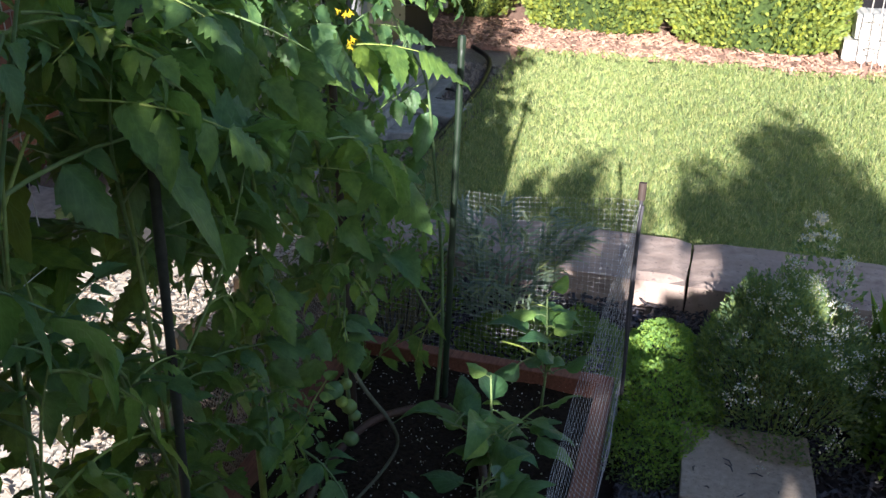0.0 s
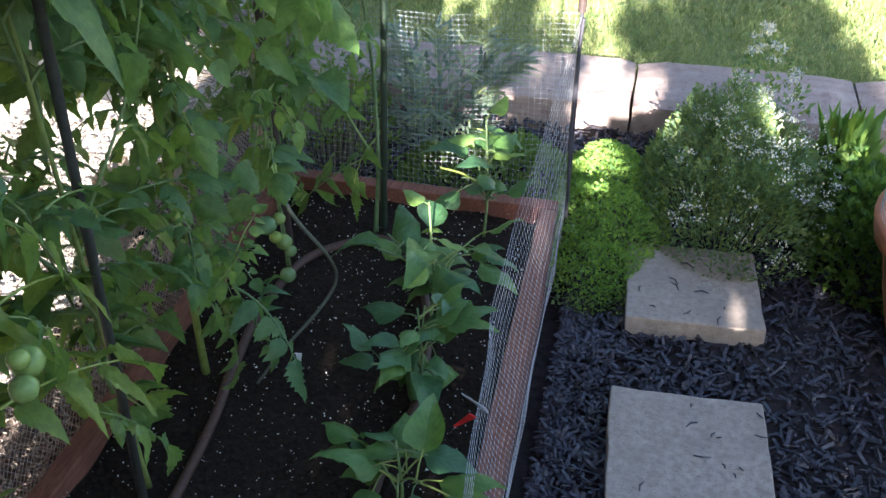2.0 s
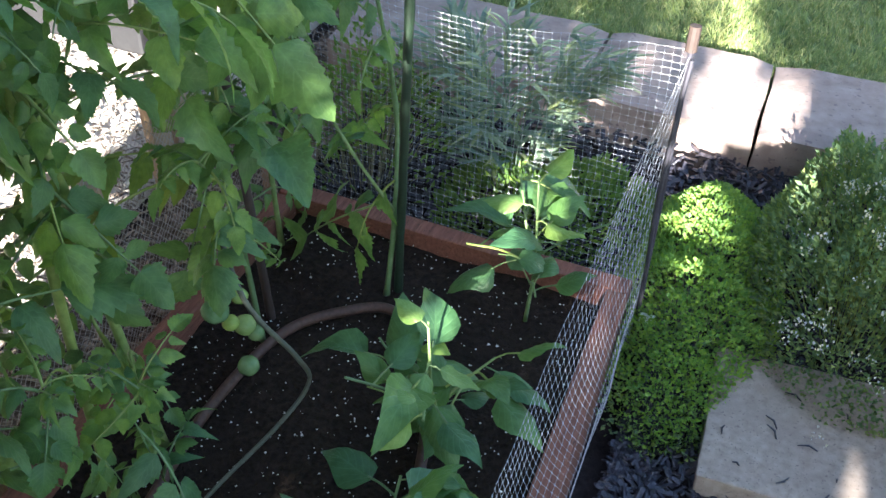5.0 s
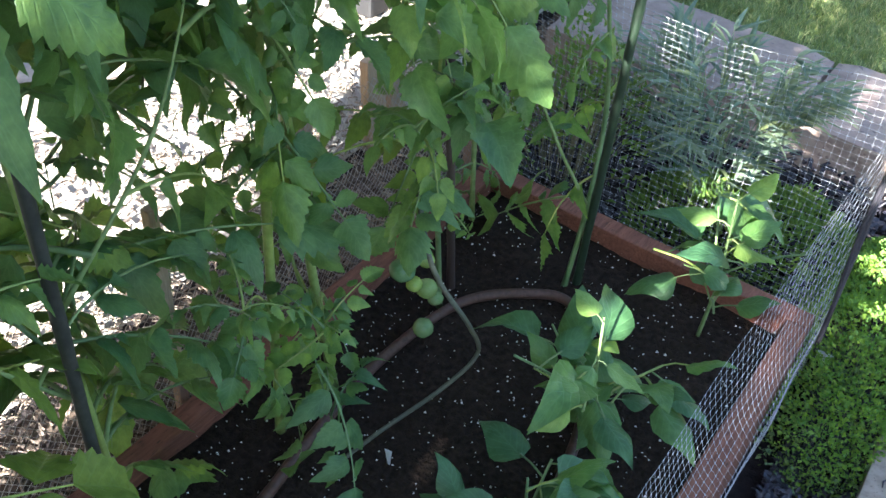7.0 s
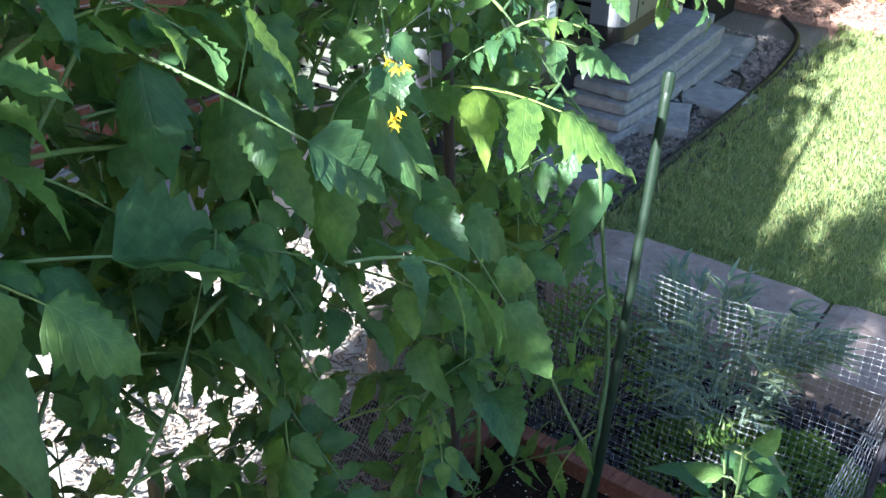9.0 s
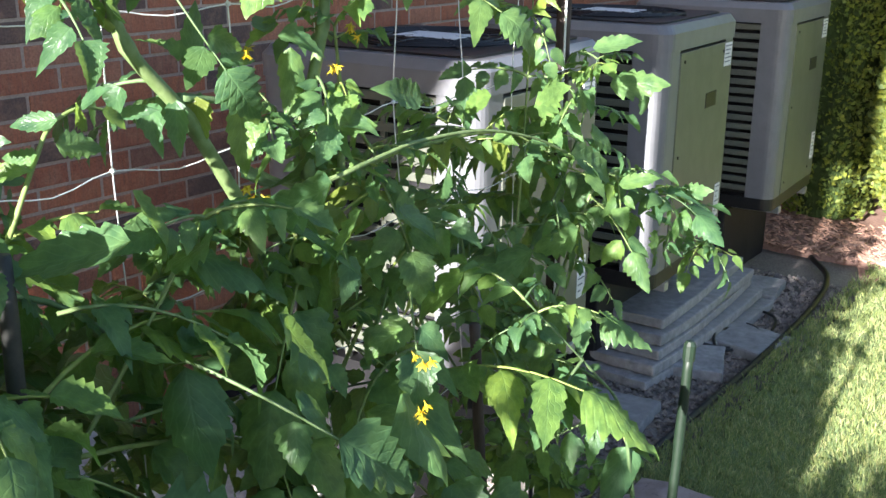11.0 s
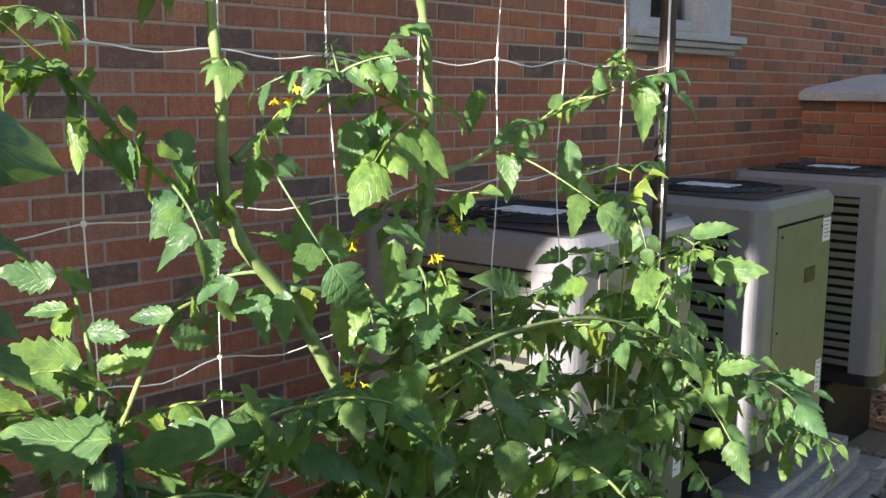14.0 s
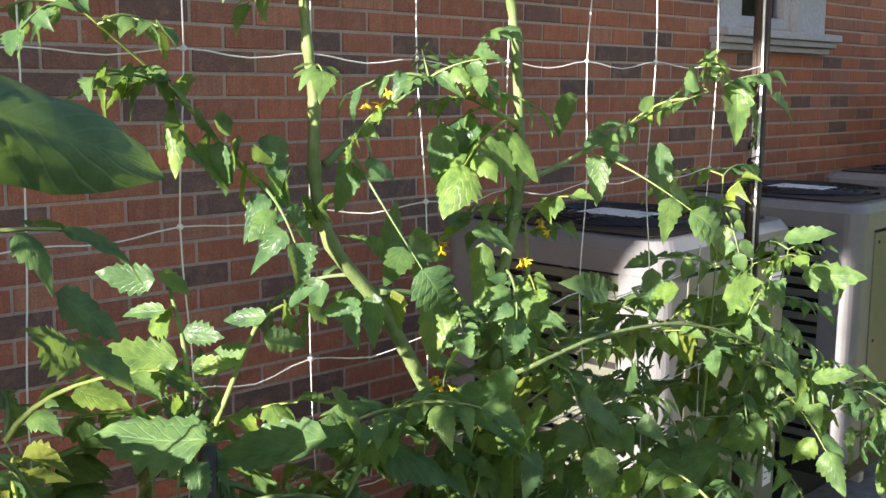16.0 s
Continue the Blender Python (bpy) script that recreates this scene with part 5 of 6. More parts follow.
SPRAY = ((-0.66, 0.69, 1.373, -1, 19, 0.72), (-0.66, 0.664, 1.456, 1, -54, 0.45), (-0.66, 0.681, 1.415, -1, -47, 0.55), (-0.66, 0.693, 1.368, 1, 14, 0.45), (-0.64, 0.658, 1.452, -1, 11, 0.5), (-0.66, 0.676, 1.42, -1, 0, 0.4),
         (-0.62, 0.58, 1.397, -1, 76, 0.65), (-0.64, 0.665, 1.348, -1, -80, 0.5), (-0.66, 0.686, 1.399, 1, 17, 0.4), (-0.63, 0.778, 1.415, 1, 51, 0.4), (-0.63, 0.772, 1.416, 1, -82, 0.4), (-0.63, 0.76, 1.407, -1, -6, 0.45),
         (-0.63, 0.748, 1.389, 1, -36, 0.45), (-0.63, 0.797, 1.412, 1, -56, 0.4), (-0.63, 0.736, 1.381, -1, -18, 0.35), (-0.63, 0.816, 1.404, 1, 22, 0.35))
for k, (x, y, z, way, lift, size) in enumerate(BROAD_LIT + BROAD_LOW + SPRAY):
    owner = middle if y < 0.83 else tall_a if y < 1.1 else tall_b if y < 1.6 else far_pole
    level = 15 <= k < 31
    put(owner, ONE[(3 * k + 1) % 6], aim((x, y, z), 46 if way > 0 else -134, lift, way * ((14 if level else 48) + 9 * (k % 4)), size))
CURLED = [(-0.68 + 0.01 * (k % 3), 0.66 + 0.0125 * k, 1.632 - 0.0094 * k, 1 if k % 3 else -1, -66 - 7 * (k % 4), 0.42 + 0.09 * (k * 5 % 4)) for k in range(15)] + [(-0.67, 0.70, 1.612, -1, 12, 1.0)]
for k, (x, y, z, way, lift, size) in enumerate(CURLED):
    put(tall_a, ONE[k % 4], aim((x, y, z), 46 if way > 0 else -134, lift, way * (20 + 25 * (k % 3)), size))
# the leafy shoulder of the two nearer plants
rg = random.Random(21)
for k in range(11):
    put(near if k < 6 else middle, TOMATO_LEAVES[k % 12], aim((-0.63 + 0.03 * (k % 2), 0.40 + 0.042 * k, 1.13 + 0.055 * (k % 3)), 46 + rg.uniform(-75, 75), rg.uniform(-15, 25), rg.uniform(-20, 35), rg.uniform(0.8, 1.05)))
# bare stems that carry them
for owner, pts, r in ((middle, [(-0.68, 0.70, 1.26), (-0.67, 0.697, 1.345), (-0.67, 0.694, 1.39), (-0.67, 0.682, 1.442)], 0.0032), (middle, [(-0.655, 0.715, 1.31), (-0.64, 0.737, 1.374), (-0.64, 0.755, 1.401), (-0.64, 0.785, 1.413), (-0.64, 0.823, 1.404)], 0.0026),
                      (tall_b, [(-0.68, 1.07, 1.27), (-0.62, 1.089, 1.298), (-0.62, 1.168, 1.308), (-0.62, 1.244, 1.314), (-0.62, 1.378, 1.306), (-0.62, 1.506, 1.276), (-0.62, 1.60, 1.24)], 0.0034)):
    bm = bmesh.new()
    pts = smooth_line(pts, 6)
    tube(bm, pts, [r * (1 - 0.5 * i / len(pts)) for i in range(len(pts))], 7)
    held(part("stem", bm, M_STEM, owner, smooth=True), owner.matrix_basis.inverted())
HIGH_LEAVES = ((1.44, 1.545, 136, -78, 0, 0.9), (1.63, 1.63, 136, -75, 0, 0.95), (1.66, 1.60, 60, -60, 20, 0.8), (1.33, 1.56, 136, -50, 0, 0.6), (1.25, 1.61, -60, -50, 0, 0.7),
               (0.75, 1.565, 136, -75, 0, 0.5), (0.80, 1.57, 100, -50, 0, 0.6), (0.70, 1.58, 136, -65, 15, 0.5), (1.03, 1.58, 136, -80, 0, 0.9), (1.07, 1.585, 150, -70, 0, 0.8),
               (1.73, 1.60, 46, -30, 40, 0.7), (1.52, 1.60, -44, 50, 0, 0.6), (1.40, 1.575, -20, 40, 0, 0.5))
for k, (y, z, heading, lift, roll, size) in enumerate(HIGH_LEAVES):
    put(tall_b if y > 1.05 else tall_a, ONE[(k + 1) % 4], aim((-0.69, y, z), heading, lift, roll, size))
# two unseen plants added at the near end to shade those further on
first = tomato((-0.60, -0.02, 0.085), [[(-0.60, -0.02, 0.085), (-0.64, 0.0, 0.6), (-0.67, 0.02, 1.0), (-0.69, 0.03, 1.35)], [(-0.64, 0.0, 0.5), (-0.62, -0.02, 0.8), (-0.62, 0.0, 0.95)], [(-0.66, 0.02, 0.9), (-0.66, 0.1, 1.1), (-0.66, 0.12, 1.3)], [(-0.64, 0.0, 0.7), (-0.57, 0.02, 1.0), (-0.53, 0.04, 1.3), (-0.47, 0.04, 1.5)]], 34, 8, GREEN, 1.1, 0.1, bare=0.1, inside=-0.40)
# extra stem and leaves, added to keep sun off the big broad leaf
bm = bmesh.new()
tube(bm, smooth_line([(-0.53, 0.04, 1.3), (-0.44, 0.06, 1.52), (-0.37, 0.10, 1.68)], 6), 0.003, 6)
held(part("stem", bm, M_STEM, first, smooth=True), first.matrix_basis.inverted())
for k in range(4):
    put(first, TOMATO_LEAVES[k], aim((-0.37 - 0.011 * k, 0.10 - 0.005 * k, 1.69 - 0.02 * k), 40 + 100 * k, 25, 0, 0.6))
tomato((-0.58, -0.42, 0.085), [[(-0.58, -0.42, 0.085), (-0.62, -0.4, 0.6), (-0.66, -0.38, 1.1), (-0.69, -0.37, 1.50)], [(-0.62, -0.4, 0.5), (-0.58, -0.42, 0.8), (-0.54, -0.4, 0.95)], [(-0.64, -0.4, 0.9), (-0.64, -0.3, 1.15), (-0.64, -0.28, 1.5)], [(-0.62, -0.4, 0.7), (-0.54, -0.4, 1.1), (-0.45, -0.4, 1.4), (-0.38, -0.39, 1.78)]], 34, 9, GREEN, 1.1, 0.1, bare=0.1)


def pepper(base, height, count, seed, young_lit=0.2, label="", fruits=()):
    e = empty("pepper_plant", base, label, "pepper plant", "pepper plants")
    inv = e.matrix_basis.inverted()
    rg = random.Random(seed)
    b = Vector(base)
    tops = []
    line = [b, b + Vector((0.005, 0.003, height * 0.4)), b + Vector((-0.004, 0.006, height))]
    bm = bmesh.new()
    tube(bm, smooth_line(line, 5), [0.004 - 0.0022 * i / 10 for i in range(11)], 7)
    held(part("stem", bm, M_STEM, e, smooth=True), inv)
    for k in range(4):
        a = k * 1.6 + rg.uniform(0, 1)
        s = b + Vector((0, 0, height * rg.uniform(0.3, 0.55)))
        q = s + Vector((math.cos(a) * height * 0.42, math.sin(a) * height * 0.42, height * rg.uniform(0.2, 0.42)))
        bm = bmesh.new()
        tube(bm, smooth_line([s, s.lerp(q, 0.5) + Vector((0, 0, 0.01)), q], 4), 0.002, 6)
        held(part("branch", bm, M_STEM, e), inv)
        tops.append((s, q))
    for k in range(count):
        s, q = rg.choice(tops) if rg.random() < 0.7 else (b + Vector((0, 0, height * 0.35)), b + Vector((0, 0, height)))
        p = s.lerp(q, rg.uniform(0.2, 1.0))
        # small top leaves take the paler copy, with sunlight in its colour
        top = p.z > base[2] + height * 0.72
        me = rg.choice(LIT_YOUNG_LEAVES if top and rg.random() < young_lit * 2 else PEPPER_LEAVES)
        put(e, me, aim(p, rg.uniform(0, 360), rg.uniform(-25, 40), rg.uniform(-25, 25), rg.uniform(0.75, 1.2)))
    for p in fruits:
        bm = bmesh.new()
        v = Vector(p)
        tube(bm, [v, v - Vector((0.002, 0, 0.03)), v - Vector((0, 0.002, 0.075)), v - Vector((0.004, 0, 0.1))], [0.006, 0.015, 0.013, 0.003], 8)
        held(part("fruit", bm, M_PEPPER, e, "long dark green pepper", smooth=True), inv)
    return e


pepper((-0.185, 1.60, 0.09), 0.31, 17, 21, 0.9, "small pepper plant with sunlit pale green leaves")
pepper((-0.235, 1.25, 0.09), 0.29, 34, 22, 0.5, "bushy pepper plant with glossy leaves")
pepper((-0.20, 1.0, 0.09), 0.22, 26, 23, 0.1, "low pepper plant with dark hanging leaves", [(-0.24, 1.03, 0.2), (-0.21, 1.0, 0.19)])
pepper((-0.17, 0.72, 0.09), 0.17, 20, 24, 0.1, "low pepper plant at the edge of the bed")

# ---- herbs, hedge, lawn and loose ground cover ----
def blades(count, place, size, seed, squash=0.35, curl=0.15):
    """Many small folded leaves: place(rg) gives root, way and length factor. Returns vertices and faces."""
    rg = random.Random(seed)
    vs, fs = [], []
    for _ in range(count):
        p, d, k = place(rg)
        d = d.normalized()
        s = d.cross(Vector((rg.uniform(-1, 1), rg.uniform(-1, 1), rg.uniform(-1, 1)))).normalized()
        n = s.cross(d)
        l = size * k
        a = len(vs)
        mid = p + d * l * 0.5 + n * l * curl
        vs += [p, mid + s * l * squash, mid - s * l * squash, p + d * l - n * l * curl * 0.6]
        fs += [(a, a + 1, a + 3), (a, a + 3, a + 2)]
    return vs, fs


def dome(cx, cy, rx, ry, h, z0, rough=0.25, inner=0.55):
    """Places on and under an uneven dome, leaves pointing out and up."""
    def place(rg):
        a, q = rg.uniform(0, math.tau), rg.random() ** 0.5
        x, y = cx + rx * q * math.cos(a), cy + ry * q * math.sin(a)
        lump = 1 + rough * noise.noise(Vector((x * 9, y * 9, h * 10))) + rough * 0.6 * noise.noise(Vector((x * 26, y * 26, 3)))
        top = h * math.sqrt(max(0.02, 1 - q * q)) * lump
        z = z0 + top * (inner + (1 - inner) * rg.random() ** 0.4)
        d = Vector((math.cos(a) * q * 0.8, math.sin(a) * q * 0.8, 0.7)) + Vector((rg.uniform(-0.7, 0.7), rg.uniform(-0.7, 0.7), rg.uniform(-0.5, 0.5)))
        return Vector((x, y, z)), d, rg.uniform(0.6, 1.3)
    return place


def bush(name, at, label, category, layers, stems=None):
    e = empty(name, at, label, category)
    inv = e.matrix_basis.inverted()
    for pname, count, place, size, mat, squash, seed in layers:
        vs, fs = blades(count, place, size, seed, squash)
        tagged(held(raw(pname, vs, fs, mat, e), inv), kind="stuff")
    if stems:
        count, place, r, mat, seed = stems
        rg = random.Random(seed)
        bm = bmesh.new()
        for _ in range(count):
            p, d, k = place(rg)
            root = Vector((at[0] + (p.x - at[0]) * 0.55, at[1] + (p.y - at[1]) * 0.55, at[2]))
            tube(bm, [root, root.lerp(p, 0.55) + Vector((0, 0, 0.01)), p], [r, r * 0.8, r * 0.5], 4, False)
        tagged(held(part("stem_tangle", bm, mat, e), inv), kind="stuff")
    return e


bush("thyme_mound", (0.085, 1.83, 0.0), "mound of yellow-green lemon thyme beside the bed", "thyme",
     [("foliage", 15000, dome(0.085, 1.84, 0.16, 0.38, 0.13, 0.0, 0.35, 0.72), 0.0095, M_THYME, 0.36, 1), ("undergrowth", 2200, dome(0.09, 1.66, 0.16, 0.22, 0.06, 0.0, 0.3, 0.2), 0.012, M_OREGANO, 0.33, 2)],
     (160, dome(0.085, 1.84, 0.14, 0.35, 0.11, 0.0), 0.0012, M_TWIG, 3))


def flower_heads(cx, cy, rx, ry, h, z0, heads, seed):
    """Loose umbels over a dome."""
    rg = random.Random(seed)
    spots = []
    f = dome(cx, cy, rx, ry, h, z0, 0.3, 0.85)
    for _ in range(heads):
        p, d, k = f(rg)
        spots.append(p + Vector((0, 0, rg.uniform(0.0, 0.035))))

    def place(r):
        c = r.choice(spots)
        return c + Vector((r.gauss(0, 0.009), r.gauss(0, 0.009), r.gauss(0, 0.004))), Vector((r.uniform(-1, 1), r.uniform(-1, 1), 1)), r.uniform(0.6, 1.3)
    return place


bush("oregano_bush", (0.38, 1.92, 0.0), "rounded grey-green oregano bush with white flowers", "oregano",
     [("foliage", 15000, dome(0.385, 1.96, 0.24, 0.37, 0.30, 0.0, 0.45, 0.35), 0.0145, M_OREGANO, 0.24, 4), ("bloom_haze", 2600, flower_heads(0.42, 1.90, 0.24, 0.37, 0.33, 0.0, 170, 5), 0.0056, M_BLOOM, 0.4, 6),
      ("tall_bloom_haze", 800, flower_heads(0.46, 2.2, 0.10, 0.08, 0.46, 0.0, 24, 7), 0.0075, M_BLOOM, 0.4, 8), ("tall_foliage", 420, dome(0.46, 2.18, 0.12, 0.09, 0.42, 0.0, 0.4, 0.3), 0.018, M_OREGANO, 0.28, 9)],
     (260, dome(0.4, 1.98, 0.22, 0.34, 0.33, 0.0, 0.3, 0.8), 0.0013, M_STEM, 10))
bush("parsley_clump", (0.68, 1.86, 0.0), "leafy green parsley clump", "parsley",
     [("foliage", 3800, dome(0.70, 1.9, 0.16, 0.3, 0.20, 0.0, 0.4, 0.3), 0.026, M_PARSLEY, 0.36, 11)], (120, dome(0.70, 1.9, 0.14, 0.26, 0.18, 0.0), 0.0018, M_STEM, 12))
bush("chive_tuft", (0.66, 2.06, 0.0), "upright pale chive tuft lit by the sun", "chives",
     [("foliage", 130, lambda rg: (Vector((0.66 + rg.gauss(0, 0.02), 2.06 + rg.gauss(0, 0.02), 0.0)), Vector((rg.gauss(0, 0.14), rg.gauss(0, 0.14), 1)), rg.uniform(0.7, 1.2)), 0.26, M_THYME, 0.014, 13)])


sage = bush("sage_bush", (-0.36, 2.0, 0.0), "loose grey-green sage with long narrow leaves behind the net", "sage",
            [("lower_foliage", 4200, dome(-0.22, 1.97, 0.27, 0.2, 0.12, 0.0, 0.35, 0.2), 0.022, M_PARSLEY, 0.16, 15)])
rg = random.Random(14)
for k in range(34):
    a, reach = rg.uniform(0, math.tau), rg.uniform(0.3, 1.0)
    root = Vector((-0.38 + 0.06 * math.cos(a), 2.07 + 0.05 * math.sin(a), 0.0))
    tip = Vector((-0.38 + 0.30 * reach * math.cos(a), 2.07 + 0.19 * reach * math.sin(a), 0.40 - 0.20 * reach ** 2 + rg.uniform(-0.07, 0.04)))
    line = smooth_line([root, root.lerp(tip, 0.5) + Vector((0, 0, 0.06)), tip], 6)
    bm = bmesh.new()
    tube(bm, line, [0.0016 * (1 - 0.5 * i / len(line)) for i in range(len(line))], 4, False)
    held(part("stem", bm, M_SAGE, sage, smooth=True), sage.matrix_basis.inverted())
    vs, fs = [], []
    for i in range(2, len(line)):
        along = (line[i] - line[i - 1]).normalized()
        for q in range(2 if i < len(line) - 1 else 4):
            b = a + rg.uniform(-1.6, 1.6)
            out = (along * rg.uniform(0.6, 1.3) + Vector((math.cos(b), math.sin(b), rg.uniform(-0.2, 0.4)))).normalized()
            long = rg.uniform(0.045, 0.085)
            leaflet(vs, fs, line[i], out, (Vector((0, 0, 1)) - out * out.z).normalized(), long, long * rg.uniform(0.065, 0.10), 0.0, rg.uniform(0.1, 0.7), 0.25, rg, 5)
    held(raw("leaf_spray", vs, fs, M_SAGE, sage, smooth=True), sage.matrix_basis.inverted())
bush("dry_herb", (-0.68, 1.98, 0.0), "half-dry twiggy herb behind the raised bed", "herb",
     [("foliage", 900, dome(-0.66, 2.0, 0.16, 0.17, 0.36, 0.0, 0.5, 0.2), 0.022, M_PARSLEY, 0.25, 17)], (120, dome(-0.66, 2.0, 0.15, 0.16, 0.34, 0.0, 0.5, 0.4), 0.0013, M_TWIG, 18))

# lawn
rg = random.Random(77)
gv, gf = [], []
for _ in range(23000):
    # one tuft: blades that lean alike
    ty = KERB_Y1 + (rg.random() ** 1.25) * (5.06 - KERB_Y1)
    tx = rg.uniform(-0.955, 0.9 + 0.35 * (ty - KERB_Y1))
    tall = rg.uniform(0.012, 0.027) * (1 + 0.35 * noise.noise(Vector((tx * 5, ty * 5, 2))))
    way, lean = rg.uniform(0, math.tau), rg.uniform(0.1, 1.0)
    for _ in range(6):
        x, y = tx + rg.gauss(0, 0.006), ty + rg.gauss(0, 0.006)
        z = 0.10 + 0.012 * noise.noise(Vector((x * 3, y * 3, 1)))
        h = tall * rg.uniform(0.7, 1.2)
        a = rg.uniform(0, math.tau)
        w = rg.uniform(0.0010, 0.0018)
        lx, ly = (math.cos(way) * lean + rg.gauss(0, 0.25)) * h, (math.sin(way) * lean + rg.gauss(0, 0.25)) * h
        k = len(gv)
        cx, cy = math.cos(a) * w, math.sin(a) * w
        gv += [(x - cx, y - cy, z - 0.004), (x + cx, y + cy, z - 0.004), (x + lx * 0.4 + cx * 0.8, y + ly * 0.4 + cy * 0.8, z + h * 0.6), (x + lx * 0.4 - cx * 0.8, y + ly * 0.4 - cy * 0.8, z + h * 0.6), (x + lx, y + ly, z + h)]
        gf += [(k, k + 1, k + 2, k + 3), (k + 3, k + 2, k + 4)]
tagged(raw("grass", gv, gf, M_GRASS), "short sunlit lawn grass with pale dry blades", "grass", kind="stuff")


# loose chips and pebbles
def chips(name, count, where, length, width, thick, mat, label, category, seed, tilt=0.35):
    rg = random.Random(seed)
    vs, fs = [], []
    for _ in range(count):
        x, y, z = where(rg)
        l, w, t = length * rg.uniform(0.4, 1.3), width * rg.uniform(0.6, 1.4), thick * rg.uniform(0.7, 1.5)
        m = Matrix.Translation((x, y, z + rg.uniform(0.0, 0.012))) @ Euler((rg.gauss(0, tilt), rg.gauss(0, tilt), rg.uniform(0, math.tau))).to_matrix().to_4x4()
        k = len(vs)
        e = rg.uniform(0.2, 0.8)
        for px, py, pz in ((-l / 2, -w * e / 2, 0), (l / 2, -w / 3, 0), (l / 2, w / 3, 0), (-l / 2, w * e / 2, 0), (-l * 0.4, -w * 0.4, t), (l * 0.42, -w * 0.3, t * 0.8), (l * 0.38, w * 0.35, t), (-l * 0.42, w * 0.4, t * 0.7)):
            vs.append(m @ Vector((px, py, pz)))
        fs += [(k + 4, k + 5, k + 6, k + 7), (k, k + 1, k + 5, k + 4), (k + 1, k + 2, k + 6, k + 5), (k + 2, k + 3, k + 7, k + 6), (k + 3, k, k + 4, k + 7)]
    return tagged(raw(name, vs, fs, mat), label, category, kind="stuff")


chips("bark_mulch", 13000, lambda r: (0.03 + 0.97 * r.random() ** 1.7, (y := r.uniform(0.15, 2.3)), 0.003 + 0.045 * max(0.0, (y - 1.9) / 0.45) ** 2), 0.034, 0.0085, 0.0035, M_MULCH, "dark blue-black dyed bark chips round the stepping stones", "mulch", 31, 0.5)
chips("bark_mulch_border", 1500, lambda r: (r.uniform(-0.8, 0.03), (y := r.uniform(1.77, 2.3)), 0.012 + 0.045 * max(0.0, (y - 1.9) / 0.45) ** 2), 0.04, 0.012, 0.004, M_MULCH, "dark bark chips behind the raised bed", "mulch", 35)
chips("dry_chips", 11000, lambda r: (-0.79 - 0.9 * r.random() ** 2.2, r.uniform(0.2, 2.5), 0.02), 0.026, 0.0045, 0.0025, M_STRAW, "grey-brown wood chips and straw beside the bed", "wood chips", 32, 0.2)
chips("hedge_chips", 3000, lambda r: (r.uniform(-1.6, 1.3), r.uniform(4.98, 5.6), 0.112), 0.05, 0.014, 0.005, M_REDMULCH, "reddish bark chips along the hedge", "mulch", 33)


def pebbles(name, count, x0, x1, y0, y1, z, label):
    vs, fs = specks(count, x0, x1, y0, y1, z, 0.007, 0.014, 41)
    return tagged(raw(name, vs, fs, M_GRAVEL), label, "gravel", kind="stuff")


pebbles("gravel", 4200, -1.40, -0.97, 2.5, 4.7, 0.075, "small grey-brown gravel beside the lawn")


